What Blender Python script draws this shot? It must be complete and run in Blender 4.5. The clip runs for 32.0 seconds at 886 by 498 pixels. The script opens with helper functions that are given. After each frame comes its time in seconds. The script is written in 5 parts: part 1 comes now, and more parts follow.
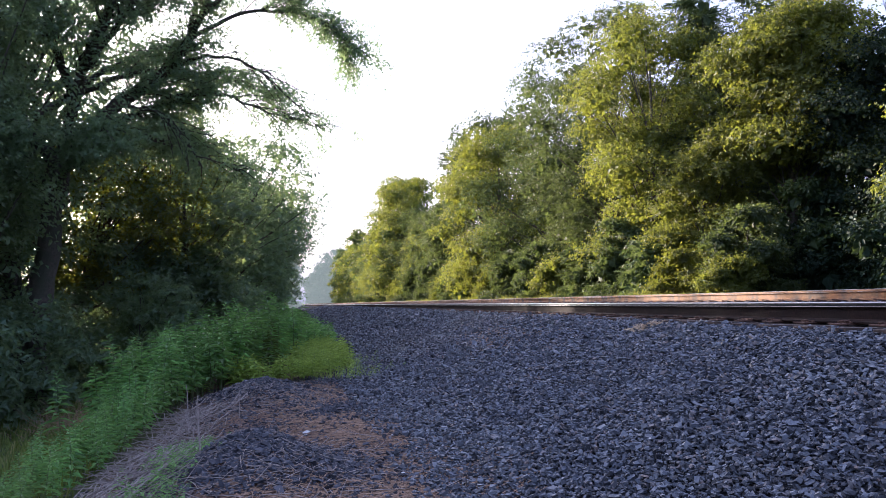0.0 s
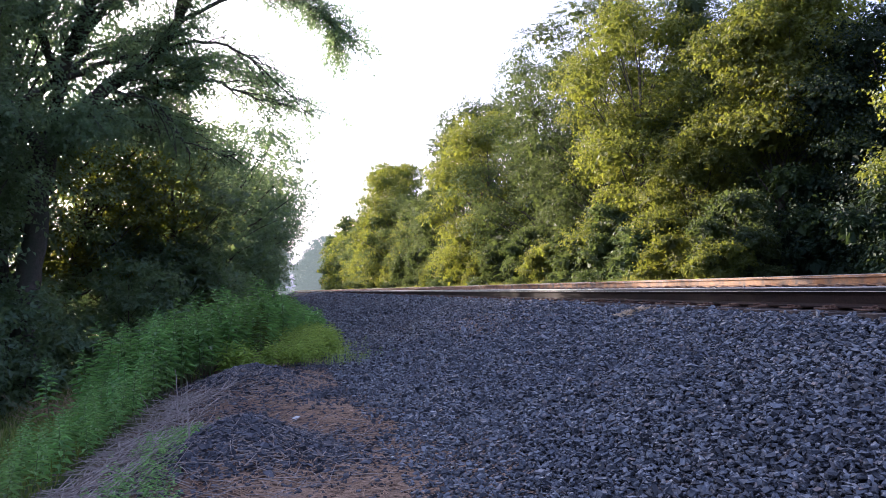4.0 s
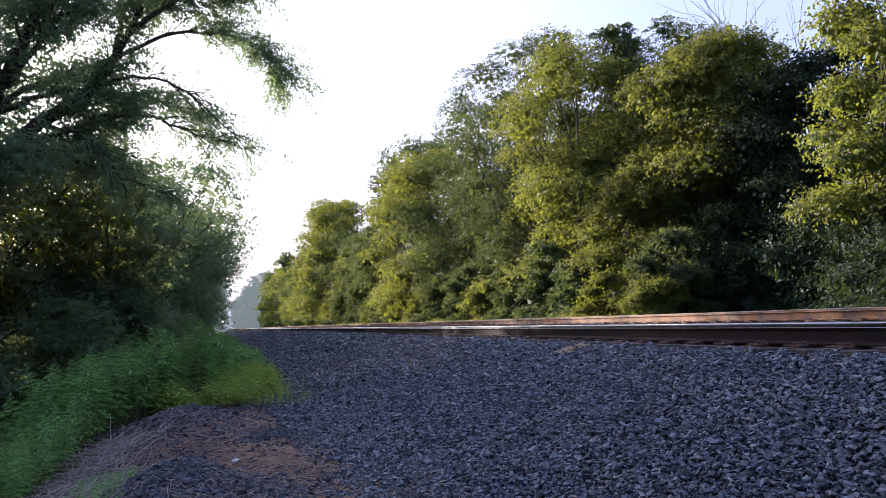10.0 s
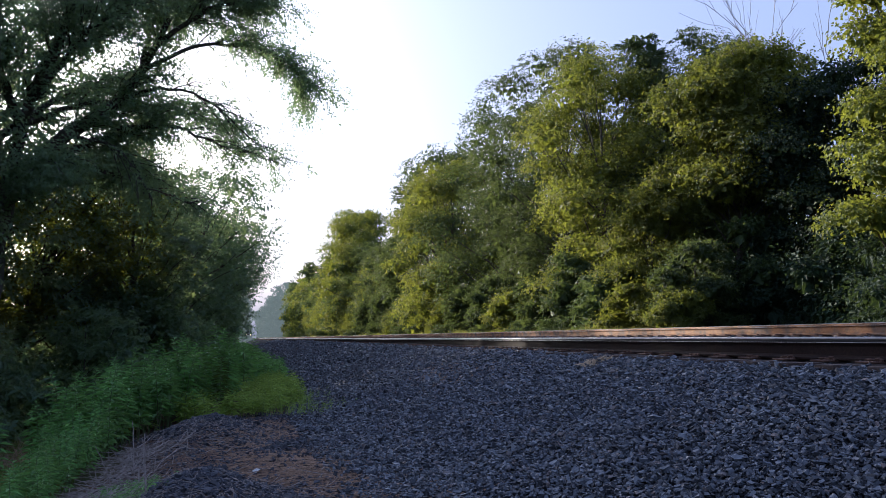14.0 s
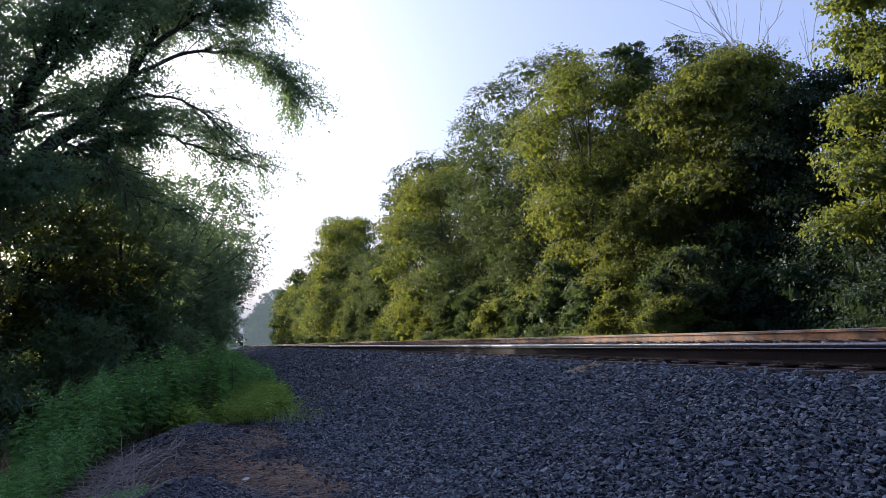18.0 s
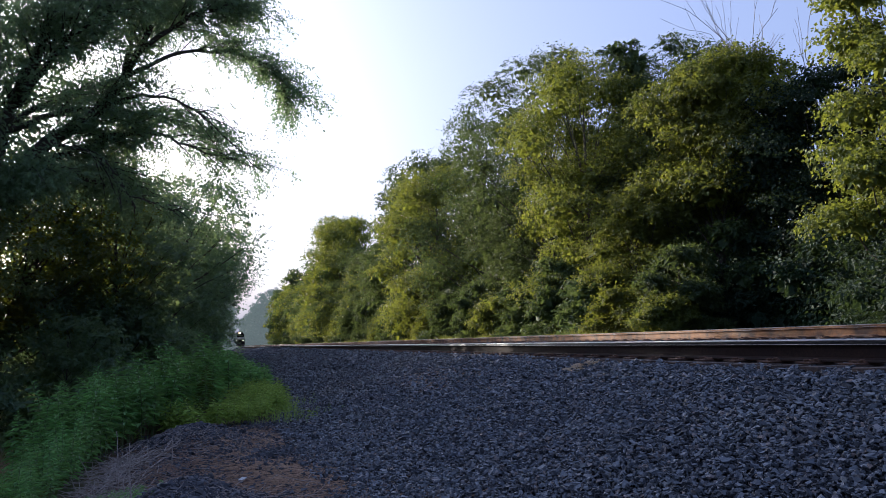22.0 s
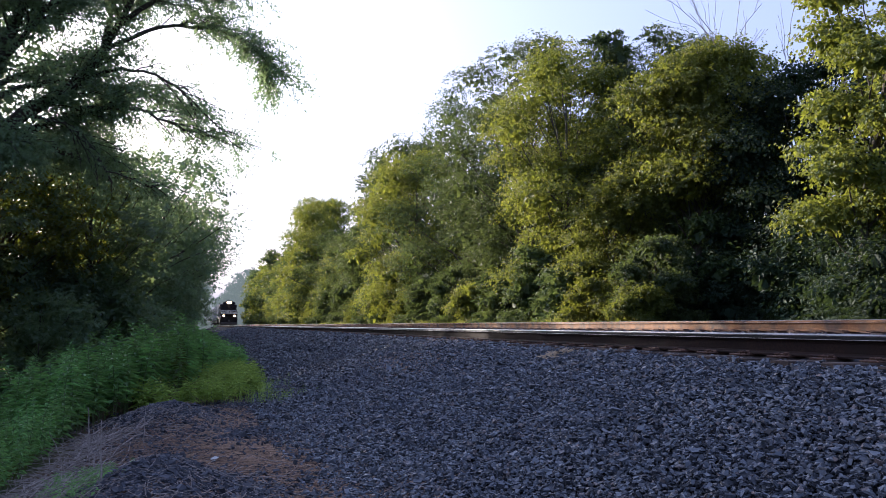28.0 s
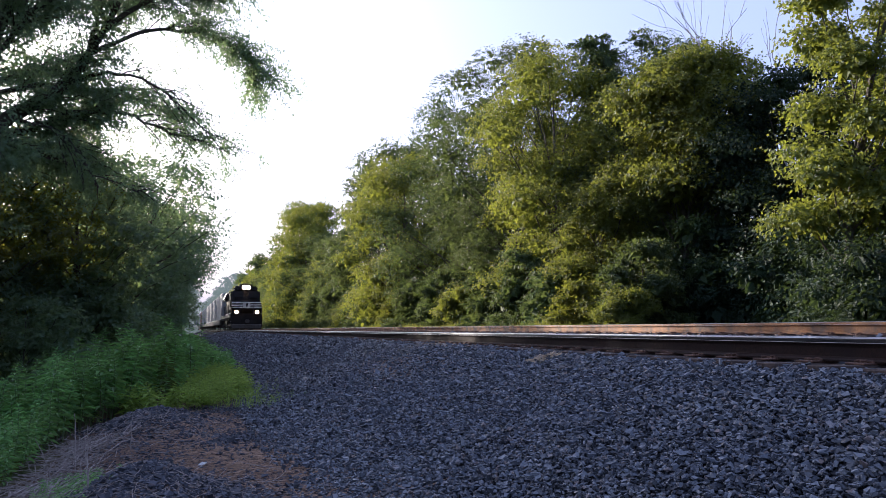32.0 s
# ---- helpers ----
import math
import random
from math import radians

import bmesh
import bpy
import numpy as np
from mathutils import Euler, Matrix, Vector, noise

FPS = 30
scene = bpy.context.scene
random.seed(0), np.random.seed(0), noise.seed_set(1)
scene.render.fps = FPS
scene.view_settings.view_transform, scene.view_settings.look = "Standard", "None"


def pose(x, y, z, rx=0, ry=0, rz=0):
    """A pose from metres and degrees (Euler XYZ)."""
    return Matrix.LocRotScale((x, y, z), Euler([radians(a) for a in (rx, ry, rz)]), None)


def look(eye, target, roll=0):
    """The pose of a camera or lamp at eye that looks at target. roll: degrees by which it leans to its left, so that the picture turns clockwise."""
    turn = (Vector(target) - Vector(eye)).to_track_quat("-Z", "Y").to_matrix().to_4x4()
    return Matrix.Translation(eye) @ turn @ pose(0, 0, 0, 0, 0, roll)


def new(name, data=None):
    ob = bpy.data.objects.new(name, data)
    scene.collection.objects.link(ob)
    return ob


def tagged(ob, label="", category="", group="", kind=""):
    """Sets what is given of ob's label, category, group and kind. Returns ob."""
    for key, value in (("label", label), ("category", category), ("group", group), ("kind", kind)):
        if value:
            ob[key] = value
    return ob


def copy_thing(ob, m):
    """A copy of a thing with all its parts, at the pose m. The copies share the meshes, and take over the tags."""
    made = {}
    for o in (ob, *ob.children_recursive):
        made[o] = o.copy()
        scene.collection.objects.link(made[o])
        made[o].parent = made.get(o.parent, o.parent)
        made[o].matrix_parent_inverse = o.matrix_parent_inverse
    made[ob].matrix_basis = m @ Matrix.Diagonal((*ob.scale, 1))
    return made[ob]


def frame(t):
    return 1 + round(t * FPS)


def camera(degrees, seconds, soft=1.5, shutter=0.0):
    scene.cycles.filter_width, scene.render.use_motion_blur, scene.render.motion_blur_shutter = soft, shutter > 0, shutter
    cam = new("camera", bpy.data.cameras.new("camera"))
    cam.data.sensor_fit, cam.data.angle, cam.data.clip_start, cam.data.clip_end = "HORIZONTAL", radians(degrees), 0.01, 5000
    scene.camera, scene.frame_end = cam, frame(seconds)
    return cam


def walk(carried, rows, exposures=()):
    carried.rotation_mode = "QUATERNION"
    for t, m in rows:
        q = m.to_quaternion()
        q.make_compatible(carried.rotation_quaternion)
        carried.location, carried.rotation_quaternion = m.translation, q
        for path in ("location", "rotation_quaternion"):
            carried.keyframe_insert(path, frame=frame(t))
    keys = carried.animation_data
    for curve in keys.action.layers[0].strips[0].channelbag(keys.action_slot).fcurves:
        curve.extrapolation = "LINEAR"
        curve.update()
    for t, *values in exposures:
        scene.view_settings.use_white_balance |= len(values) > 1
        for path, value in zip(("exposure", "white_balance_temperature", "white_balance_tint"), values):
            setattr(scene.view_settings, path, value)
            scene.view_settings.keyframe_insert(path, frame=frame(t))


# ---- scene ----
cam = camera(56.9, 32.0, soft=0.65)
PATH = [
    (0, (0.000, 0.001, 0.245), (3.769, 19.602, 1.506), -0.33),
    (0.5, (0.015, -0.007, 0.247), (3.787, 19.598, 1.430), -0.16),
    (1, (0.019, -0.014, 0.237), (3.923, 19.569, 1.359), -0.14),
    (1.5, (0.021, 0.006, 0.249), (4.070, 19.567, 1.231), -0.08),
    (2, (0.022, 0.004, 0.250), (4.127, 19.557, 1.158), -0.16),
    (2.5, (0.017, -0.009, 0.246), (4.161, 19.538, 1.114), -0.14),
    (4.5, (-0.007, -0.017, 0.236), (3.984, 19.557, 1.189), -0.49),
    (5, (-0.018, -0.007, 0.241), (4.035, 19.554, 1.218), -0.27),
    (5.5, (-0.011, -0.034, 0.252), (4.068, 19.512, 1.396), -0.45),
    (6, (-0.003, -0.037, 0.262), (4.226, 19.451, 1.787), -0.87),
    (6.5, (0.001, -0.046, 0.263), (4.325, 19.419, 1.817), -1.12),
    (7, (-0.005, -0.041, 0.256), (4.476, 19.390, 1.796), -1.04),
    (7.5, (-0.008, -0.034, 0.252), (4.538, 19.393, 1.631), -0.78),
    (8, (-0.021, -0.046, 0.251), (4.578, 19.377, 1.514), -0.63),
    (8.5, (-0.031, -0.049, 0.251), (4.808, 19.310, 1.594), -0.36),
    (9, (-0.028, -0.044, 0.253), (5.033, 19.241, 1.822), -0.40),
    (9.3, (-0.028, -0.049, 0.251), (5.184, 19.186, 1.952), -0.33),
    (9.5, (-0.028, -0.051, 0.250), (5.236, 19.168, 1.969), -0.61),
    (10, (-0.028, -0.056, 0.257), (5.393, 19.111, 2.058), -0.78),
    (10.5, (-0.041, -0.055, 0.257), (5.435, 19.078, 2.241), -0.75),
    (11, (-0.046, -0.045, 0.259), (5.424, 19.071, 2.420), -0.64),
    (11.5, (-0.050, -0.034, 0.259), (5.371, 19.085, 2.508), -0.51),
    (12, (-0.038, -0.018, 0.255), (5.287, 19.124, 2.538), -0.54),
    (12.5, (-0.023, -0.020, 0.251), (5.117, 19.185, 2.431), -0.60),
    (13, (-0.022, -0.015, 0.256), (4.905, 19.252, 2.381), -0.74),
    (13.5, (-0.014, -0.041, 0.254), (4.769, 19.267, 2.342), -0.54),
    (14, (-0.008, -0.042, 0.261), (4.861, 19.245, 2.337), -0.33),
    (14.5, (-0.014, -0.043, 0.258), (4.905, 19.230, 2.345), -0.47),
    (16.5, (-0.032, -0.046, 0.262), (4.884, 19.242, 2.207), -0.23),
    (17, (-0.031, -0.042, 0.266), (4.981, 19.210, 2.324), -0.11),
    (17.5, (-0.031, -0.040, 0.270), (5.037, 19.187, 2.426), -0.32),
    (18, (-0.025, -0.042, 0.266), (5.109, 19.158, 2.503), -0.53),
    (18.5, (-0.019, -0.037, 0.260), (5.173, 19.143, 2.528), -0.68),
    (19, (-0.016, -0.029, 0.260), (5.195, 19.150, 2.504), -0.79),
    (19.5, (-0.019, -0.033, 0.261), (5.172, 19.154, 2.483), -0.91),
    (20, (-0.021, -0.031, 0.259), (5.165, 19.159, 2.465), -0.91),
    (20.5, (-0.022, -0.031, 0.260), (5.164, 19.160, 2.451), -0.87),
    (21, (-0.020, -0.029, 0.257), (5.182, 19.155, 2.473), -0.90),
    (21.5, (-0.022, -0.031, 0.255), (5.205, 19.145, 2.480), -0.85),
    (22, (-0.021, -0.032, 0.257), (5.210, 19.144, 2.475), -0.86),
    (22.5, (-0.021, -0.029, 0.260), (5.195, 19.155, 2.445), -0.77),
    (23, (-0.023, -0.037, 0.260), (5.173, 19.155, 2.420), -0.64),
    (23.5, (-0.027, -0.042, 0.263), (5.230, 19.136, 2.403), -0.64),
    (24, (-0.025, -0.042, 0.263), (5.321, 19.111, 2.405), -0.58),
    (24.5, (-0.024, -0.048, 0.263), (5.400, 19.083, 2.410), -0.53),
    (25, (-0.024, -0.053, 0.265), (5.463, 19.056, 2.441), -0.48),
    (25.5, (-0.028, -0.056, 0.256), (5.501, 19.051, 2.341), -0.12),
    (27.5, (-0.025, -0.033, 0.265), (5.696, 19.042, 2.109), 0.70),
    (28, (-0.025, -0.033, 0.261), (5.720, 19.035, 2.107), 0.63),
    (28.5, (-0.023, -0.033, 0.258), (5.766, 19.019, 2.131), 0.50),
    (29, (-0.028, -0.039, 0.259), (5.798, 19.004, 2.115), 0.46),
    (29.5, (-0.033, -0.042, 0.263), (5.788, 19.005, 2.092), 0.38),
    (30, (-0.031, -0.043, 0.262), (5.832, 18.989, 2.102), 0.40),
    (30.5, (-0.029, -0.040, 0.261), (5.896, 18.973, 2.105), 0.43),
    (31, (-0.020, -0.043, 0.261), (5.922, 18.963, 2.123), 0.45),
    (31.5, (-0.022, -0.044, 0.268), (5.949, 18.952, 2.145), 0.40),
    (32, (-0.027, -0.040, 0.267), (5.990, 18.935, 2.199), 0.40),
]
EXPOSURES = [(0, 1.84, 5080, 25), (5, 1.84, 5080, 25), (9, 1.64, 5080, 25), (10.5, 1.24, 4980, 22), (11.5, 0.86, 4840, 18), (13, 0.9, 4840, 18), (16.5, 0.98, 4880, 19),
             (19, 0.78, 4840, 18), (25, 0.8, 4840, 18), (27.5, 1.24, 4940, 22), (32, 1.24, 4940, 22)]
walk(cam, [(t, look(eye, target, roll)) for t, eye, target, roll in PATH], EXPOSURES)

# ---- light: a low morning sun ahead and to one side, behind the trees ----
SUN_AZ, SUN_EL = 27.0, 13.5     # degrees left of the track's direction, degrees above the horizon
world = bpy.data.worlds.new("world")
scene.world = world
world.use_nodes = True
wn = world.node_tree
sky = wn.nodes.new("ShaderNodeTexSky")
sky.sky_type, sky.sun_disc = "NISHITA", False
sky.sun_elevation, sky.sun_rotation = radians(SUN_EL), radians(-SUN_AZ)
sky.air_density, sky.dust_density, sky.ozone_density = 0.75, 7.5, 0.6
haze = wn.nodes.new("ShaderNodeMix")      # a milky morning haze evens the sky out
haze.data_type = "RGBA"
haze.inputs[0].default_value, haze.inputs[7].default_value = 0.5, (2.3, 2.32, 2.6, 1)
wn.links.new(sky.outputs[0], haze.inputs[6])
wn.links.new(haze.outputs[2], wn.nodes["Background"].inputs[0])
wn.nodes["Background"].inputs[1].default_value = 0.15
sun_data = bpy.data.lights.new("sun", "SUN")
sun_data.energy, sun_data.angle, sun_data.color = 5.0, radians(0.6), (1.0, 0.78, 0.46)
sun = new("sun", sun_data)
sun_way = Vector((-math.sin(radians(SUN_AZ)) * math.cos(radians(SUN_EL)), math.cos(radians(SUN_AZ)) * math.cos(radians(SUN_EL)), math.sin(radians(SUN_EL))))
sun.matrix_world = look(sun_way * 100, (0, 0, 0))


# ---- materials ----
def shader(name, rough=0.8, metal=0.0):
    mat = bpy.data.materials.new(name)
    mat.use_nodes = True
    nt = mat.node_tree
    bsdf = nt.nodes["Principled BSDF"]
    bsdf.inputs["Roughness"].default_value, bsdf.inputs["Metallic"].default_value = rough, metal
    return mat, nt, bsdf


def node(nt, kind, **inputs):
    n = nt.nodes.new(kind)
    for key, value in inputs.items():
        n.inputs[key].default_value = value
    return n


def ramp(nt, fac, stops):
    r = nt.nodes.new("ShaderNodeValToRGB")
    els = r.color_ramp.elements
    while len(els) < len(stops):
        els.new(0.5)
    for el, (pos, col) in zip(els, stops):
        el.position, el.color = pos, (*col, 1)
    nt.links.new(fac, r.inputs[0])
    return r.outputs[0]


def noise_tex(nt, scale, detail=4.0, rough=0.55, coords="Object"):
    tc = nt.nodes.new("ShaderNodeTexCoord")
    n = node(nt, "ShaderNodeTexNoise", Scale=scale, Detail=detail, Roughness=rough)
    nt.links.new(tc.outputs[coords], n.inputs["Vector"])
    return n.outputs["Fac"]


def mix(nt, fac, a, b, kind="MIX"):
    m = nt.nodes.new("ShaderNodeMix")
    m.data_type, m.blend_type = "RGBA", kind
    for socket, value in ((m.inputs[0], fac), (m.inputs[6], a), (m.inputs[7], b)):
        if isinstance(value, (int, float)):
            socket.default_value = value
        elif isinstance(value, tuple):
            socket.default_value = (*value, 1)
        else:
            nt.links.new(value, socket)
    return m.outputs[2]


def bump(nt, bsdf, height, strength=0.4, distance=0.01):
    b = node(nt, "ShaderNodeBump", Strength=strength, Distance=distance)
    nt.links.new(height, b.inputs["Height"])
    nt.links.new(b.outputs[0], bsdf.inputs["Normal"])


def grained(name, a, b, scale=20.0, rough=0.8, metal=0.0, relief=0.3, dist=0.005, stain=None, stain_scale=1.5):
    """A surface of two tones in fine grain, with broader stains."""
    mat, nt, bsdf = shader(name, rough, metal)
    fine = noise_tex(nt, scale, 6.0, 0.65)
    col = ramp(nt, fine, [(0.3, a), (0.7, b)])
    if stain:
        wide = ramp(nt, noise_tex(nt, stain_scale, 5.0), [(0.42, (0, 0, 0)), (0.65, (1, 1, 1))])
        col = mix(nt, wide, col, stain)
    nt.links.new(col, bsdf.inputs["Base Color"])
    bump(nt, bsdf, fine, relief, dist)
    return mat


def leafy(name, dark, light, through_col, share=0.38, rough=0.65, dry=None):
    """Leaves: each its own tone, with light shining through the blade."""
    mat, nt, bsdf = shader(name, rough)
    bsdf.inputs["Specular IOR Level"].default_value = 0.36
    geo, info = nt.nodes.new("ShaderNodeNewGeometry"), nt.nodes.new("ShaderNodeObjectInfo")
    stops = [(0.0, dark), (0.8, light)] + ([(1.0, dry)] if dry else [])
    col = ramp(nt, geo.outputs["Random Per Island"], stops)
    wide = ramp(nt, noise_tex(nt, 0.5, 3.0), [(0.3, (0.75, 0.8, 0.8)), (0.7, (1.15, 1.08, 0.85))])
    col = mix(nt, 1.0, col, wide, "MULTIPLY")
    hue = nt.nodes.new("ShaderNodeHueSaturation")
    spread = node(nt, "ShaderNodeMapRange", **{"To Min": 0.485, "To Max": 0.515})
    nt.links.new(info.outputs["Random"], spread.inputs["Value"])
    nt.links.new(spread.outputs[0], hue.inputs["Hue"])
    nt.links.new(col, hue.inputs["Color"])
    tone = node(nt, "ShaderNodeMapRange", **{"To Min": 0.72, "To Max": 1.22})
    nt.links.new(info.outputs["Random"], tone.inputs["Value"])
    nt.links.new(tone.outputs[0], hue.inputs["Value"])
    nt.links.new(hue.outputs[0], bsdf.inputs["Base Color"])
    glow = nt.nodes.new("ShaderNodeBsdfTranslucent")
    nt.links.new(mix(nt, 0.7, hue.outputs[0], through_col), glow.inputs["Color"])
    both = nt.nodes.new("ShaderNodeMixShader")
    both.inputs[0].default_value = share
    nt.links.new(bsdf.outputs[0], both.inputs[1])
    nt.links.new(glow.outputs[0], both.inputs[2])
    nt.links.new(both.outputs[0], nt.nodes["Material Output"].inputs[0])
    return mat


def stony(name, tones, rough=0.75):
    """Crushed stone: a tone for each piece, with fine speckle."""
    mat, nt, bsdf = shader(name, rough)
    geo, info = nt.nodes.new("ShaderNodeNewGeometry"), nt.nodes.new("ShaderNodeObjectInfo")
    add = node(nt, "ShaderNodeMath")
    add.operation = "ADD"
    nt.links.new(geo.outputs["Random Per Island"], add.inputs[0])
    nt.links.new(info.outputs["Random"], add.inputs[1])
    fold = node(nt, "ShaderNodeMath")
    fold.operation = "FRACT"
    nt.links.new(add.outputs[0], fold.inputs[0])
    col = ramp(nt, fold.outputs[0], tones)
    fine = noise_tex(nt, 90.0, 5.0, 0.7)
    col = mix(nt, 1.0, col, ramp(nt, fine, [(0.3, (0.7, 0.7, 0.7)), (0.7, (1.2, 1.2, 1.2))]), "MULTIPLY")
    patch = ramp(nt, noise_tex(nt, 0.9, 4.0), [(0.35, (0.85, 0.85, 0.88)), (0.7, (1.12, 1.1, 1.05))])
    nt.links.new(mix(nt, 1.0, col, patch, "MULTIPLY"), bsdf.inputs["Base Color"])
    bump(nt, bsdf, fine, 0.35, 0.003)
    return mat


STONE_TONES = [(0.0, (0.022, 0.023, 0.029)), (0.3, (0.050, 0.056, 0.070)), (0.65, (0.102, 0.114, 0.140)), (0.9, (0.19, 0.203, 0.228)), (1.0, (0.14, 0.11, 0.10))]
ballast_mat = stony("ballast_stone", STONE_TONES, 0.6)


dark_gravel_mat = stony("dark_gravel", [(0.0, (0.02, 0.021, 0.028)), (0.5, (0.045, 0.048, 0.062)), (0.9, (0.10, 0.105, 0.125)), (1.0, (0.12, 0.09, 0.075))], 0.7)


def ballast_bed_material():
    mat, nt, bsdf = shader("ballast_bed", 0.95)
    bsdf.inputs["Specular IOR Level"].default_value = 0.05
    tc = nt.nodes.new("ShaderNodeTexCoord")
    v = node(nt, "ShaderNodeTexVoronoi", Scale=17.0)
    nt.links.new(tc.outputs["Object"], v.inputs["Vector"])
    tone = ramp(nt, v.outputs["Color"], [(0.1, (0.02, 0.022, 0.027)), (0.5, (0.055, 0.06, 0.072)), (0.9, (0.12, 0.125, 0.14))])
    gap = ramp(nt, v.outputs["Distance"], [(0.25, (1, 1, 1)), (0.75, (0.2, 0.2, 0.2))])
    col = mix(nt, 1.0, tone, gap, "MULTIPLY")
    dirt = ramp(nt, noise_tex(nt, 0.7, 5.0), [(0.5, (0, 0, 0)), (0.75, (0.6, 0.6, 0.6))])
    nt.links.new(mix(nt, dirt, col, (0.09, 0.075, 0.062)), bsdf.inputs["Base Color"])
    inv = node(nt, "ShaderNodeMath")
    inv.operation, inv.inputs[0].default_value = "SUBTRACT", 1.0
    nt.links.new(v.outputs["Distance"], inv.inputs[1])
    bump(nt, bsdf, inv.outputs[0], 0.9, 0.035)
    return mat


def ground_material():
    """Earth with thatch on the beaten path, dark leaf litter and moss off it."""
    mat, nt, bsdf = shader("earth", 0.95)
    bsdf.inputs["Specular IOR Level"].default_value = 0.1
    tc = nt.nodes.new("ShaderNodeTexCoord")
    sep = nt.nodes.new("ShaderNodeSeparateXYZ")
    nt.links.new(tc.outputs["Object"], sep.inputs[0])
    fine = noise_tex(nt, 35.0, 6.0, 0.7)
    soil = ramp(nt, fine, [(0.3, (0.06, 0.04, 0.03)), (0.55, (0.15, 0.098, 0.07)), (0.75, (0.26, 0.185, 0.13))])
    green = ramp(nt, fine, [(0.3, (0.03, 0.045, 0.018)), (0.7, (0.08, 0.11, 0.04))])
    edge = node(nt, "ShaderNodeMath")
    edge.operation = "ADD"
    wob = node(nt, "ShaderNodeMapRange", **{"To Min": -0.9, "To Max": 0.9})
    nt.links.new(noise_tex(nt, 1.1, 4.0), wob.inputs["Value"])
    nt.links.new(sep.outputs["X"], edge.inputs[0])
    nt.links.new(wob.outputs[0], edge.inputs[1])
    left = node(nt, "ShaderNodeMapRange", **{"From Min": -1.9, "From Max": -1.2})
    nt.links.new(edge.outputs[0], left.inputs["Value"])
    right = node(nt, "ShaderNodeMapRange", **{"From Min": 12.6, "From Max": 13.4})
    nt.links.new(edge.outputs[0], right.inputs["Value"])
    col = mix(nt, left.outputs[0], green, soil)
    col = mix(nt, right.outputs[0], col, green)
    nt.links.new(col, bsdf.inputs["Base Color"])
    bump(nt, bsdf, fine, 0.6, 0.02)
    return mat


bed_mat, earth_mat = ballast_bed_material(), ground_material()
# The near rail's shade is put into this darker rust.
shaded_rust_mat = grained("shaded_rusty_rail", (0.010, 0.007, 0.007), (0.034, 0.019, 0.014), 60, 0.8, 0.1, 0.3, 0.002, (0.018, 0.012, 0.011), 3)
shaded_rust_mat.node_tree.nodes["Principled BSDF"].inputs["Specular IOR Level"].default_value = 0.12
# The far rail's sunlight is put into this brighter, more orange rust.
sunlit_rust_mat = grained("sunlit_rusty_rail", (0.105, 0.045, 0.014), (0.27, 0.125, 0.04), 60, 0.75, 0.15, 0.3, 0.002, (0.06, 0.035, 0.025), 3)
steel_mat = grained("polished_steel", (0.30, 0.29, 0.29), (0.42, 0.41, 0.40), 40, 0.34, 1.0, 0.05, 0.001)
# Near rail's head side: worn steel, its colour darkened for shade.
head_mat = grained("shaded_worn_steel", (0.012, 0.012, 0.014), (0.03, 0.03, 0.034), 50, 0.4, 0.6, 0.1, 0.001)
plate_mat = grained("rusty_plate", (0.05, 0.026, 0.017), (0.13, 0.068, 0.042), 70, 0.8, 0.1, 0.4, 0.003)
tie_mat = grained("weathered_tie", (0.03, 0.02, 0.016), (0.085, 0.058, 0.044), 25, 0.9, 0, 0.5, 0.006, (0.07, 0.05, 0.04), 4)
bark_mat = grained("bark", (0.035, 0.028, 0.022), (0.11, 0.09, 0.07), 18, 0.9, 0, 0.8, 0.02, (0.05, 0.055, 0.035), 2)
grey_bark_mat = grained("dead_bark", (0.16, 0.14, 0.13), (0.30, 0.27, 0.25), 22, 0.9, 0, 0.5, 0.01)
pale_straw_mat = grained("pale_straw", (0.34, 0.25, 0.15), (0.55, 0.43, 0.28), 30, 0.85, 0, 0.3, 0.003)
straw_mat = grained("dead_stalk", (0.12, 0.10, 0.09), (0.42, 0.36, 0.32), 30, 0.85, 0, 0.3, 0.003)
thatch_mat = grained("thatch", (0.16, 0.10, 0.065), (0.42, 0.28, 0.18), 30, 0.9, 0, 0.3, 0.003)
stem_mat = grained("weed_stem", (0.06, 0.09, 0.03), (0.13, 0.17, 0.06), 30, 0.7, 0, 0.2, 0.002)
pale_stone_mat = grained("pale_stone", (0.45, 0.44, 0.43), (0.66, 0.65, 0.63), 30, 0.8, 0, 0.4, 0.004)
leaf_oak = leafy("leaf_mid_green", (0.022, 0.046, 0.024), (0.060, 0.090, 0.032), (0.25, 0.32, 0.055), 0.28, 0.65)
leaf_maple = leafy("leaf_fresh_green", (0.034, 0.056, 0.022), (0.098, 0.118, 0.026), (0.43, 0.46, 0.03), 0.36, 0.6)
leaf_locust = leafy("leaf_compound", (0.026, 0.052, 0.024), (0.060, 0.094, 0.036), (0.24, 0.30, 0.06), 0.28, 0.6)
# The far wood's shade is put into this darker, duller leaf colour.
leaf_shade = leafy("leaf_shade_tone", (0.012, 0.027, 0.020), (0.028, 0.050, 0.032), (0.12, 0.17, 0.03), 0.18, 0.65)
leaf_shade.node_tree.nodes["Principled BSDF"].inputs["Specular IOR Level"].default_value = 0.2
leaf_dark = leafy("leaf_deep_green", (0.048, 0.096, 0.070), (0.105, 0.165, 0.11), (0.34, 0.43, 0.13), 0.46, 0.42)
leaf_weed = leafy("weed_leaf", (0.055, 0.125, 0.05), (0.21, 0.40, 0.125), (0.28, 0.47, 0.09), 0.38, 0.34)
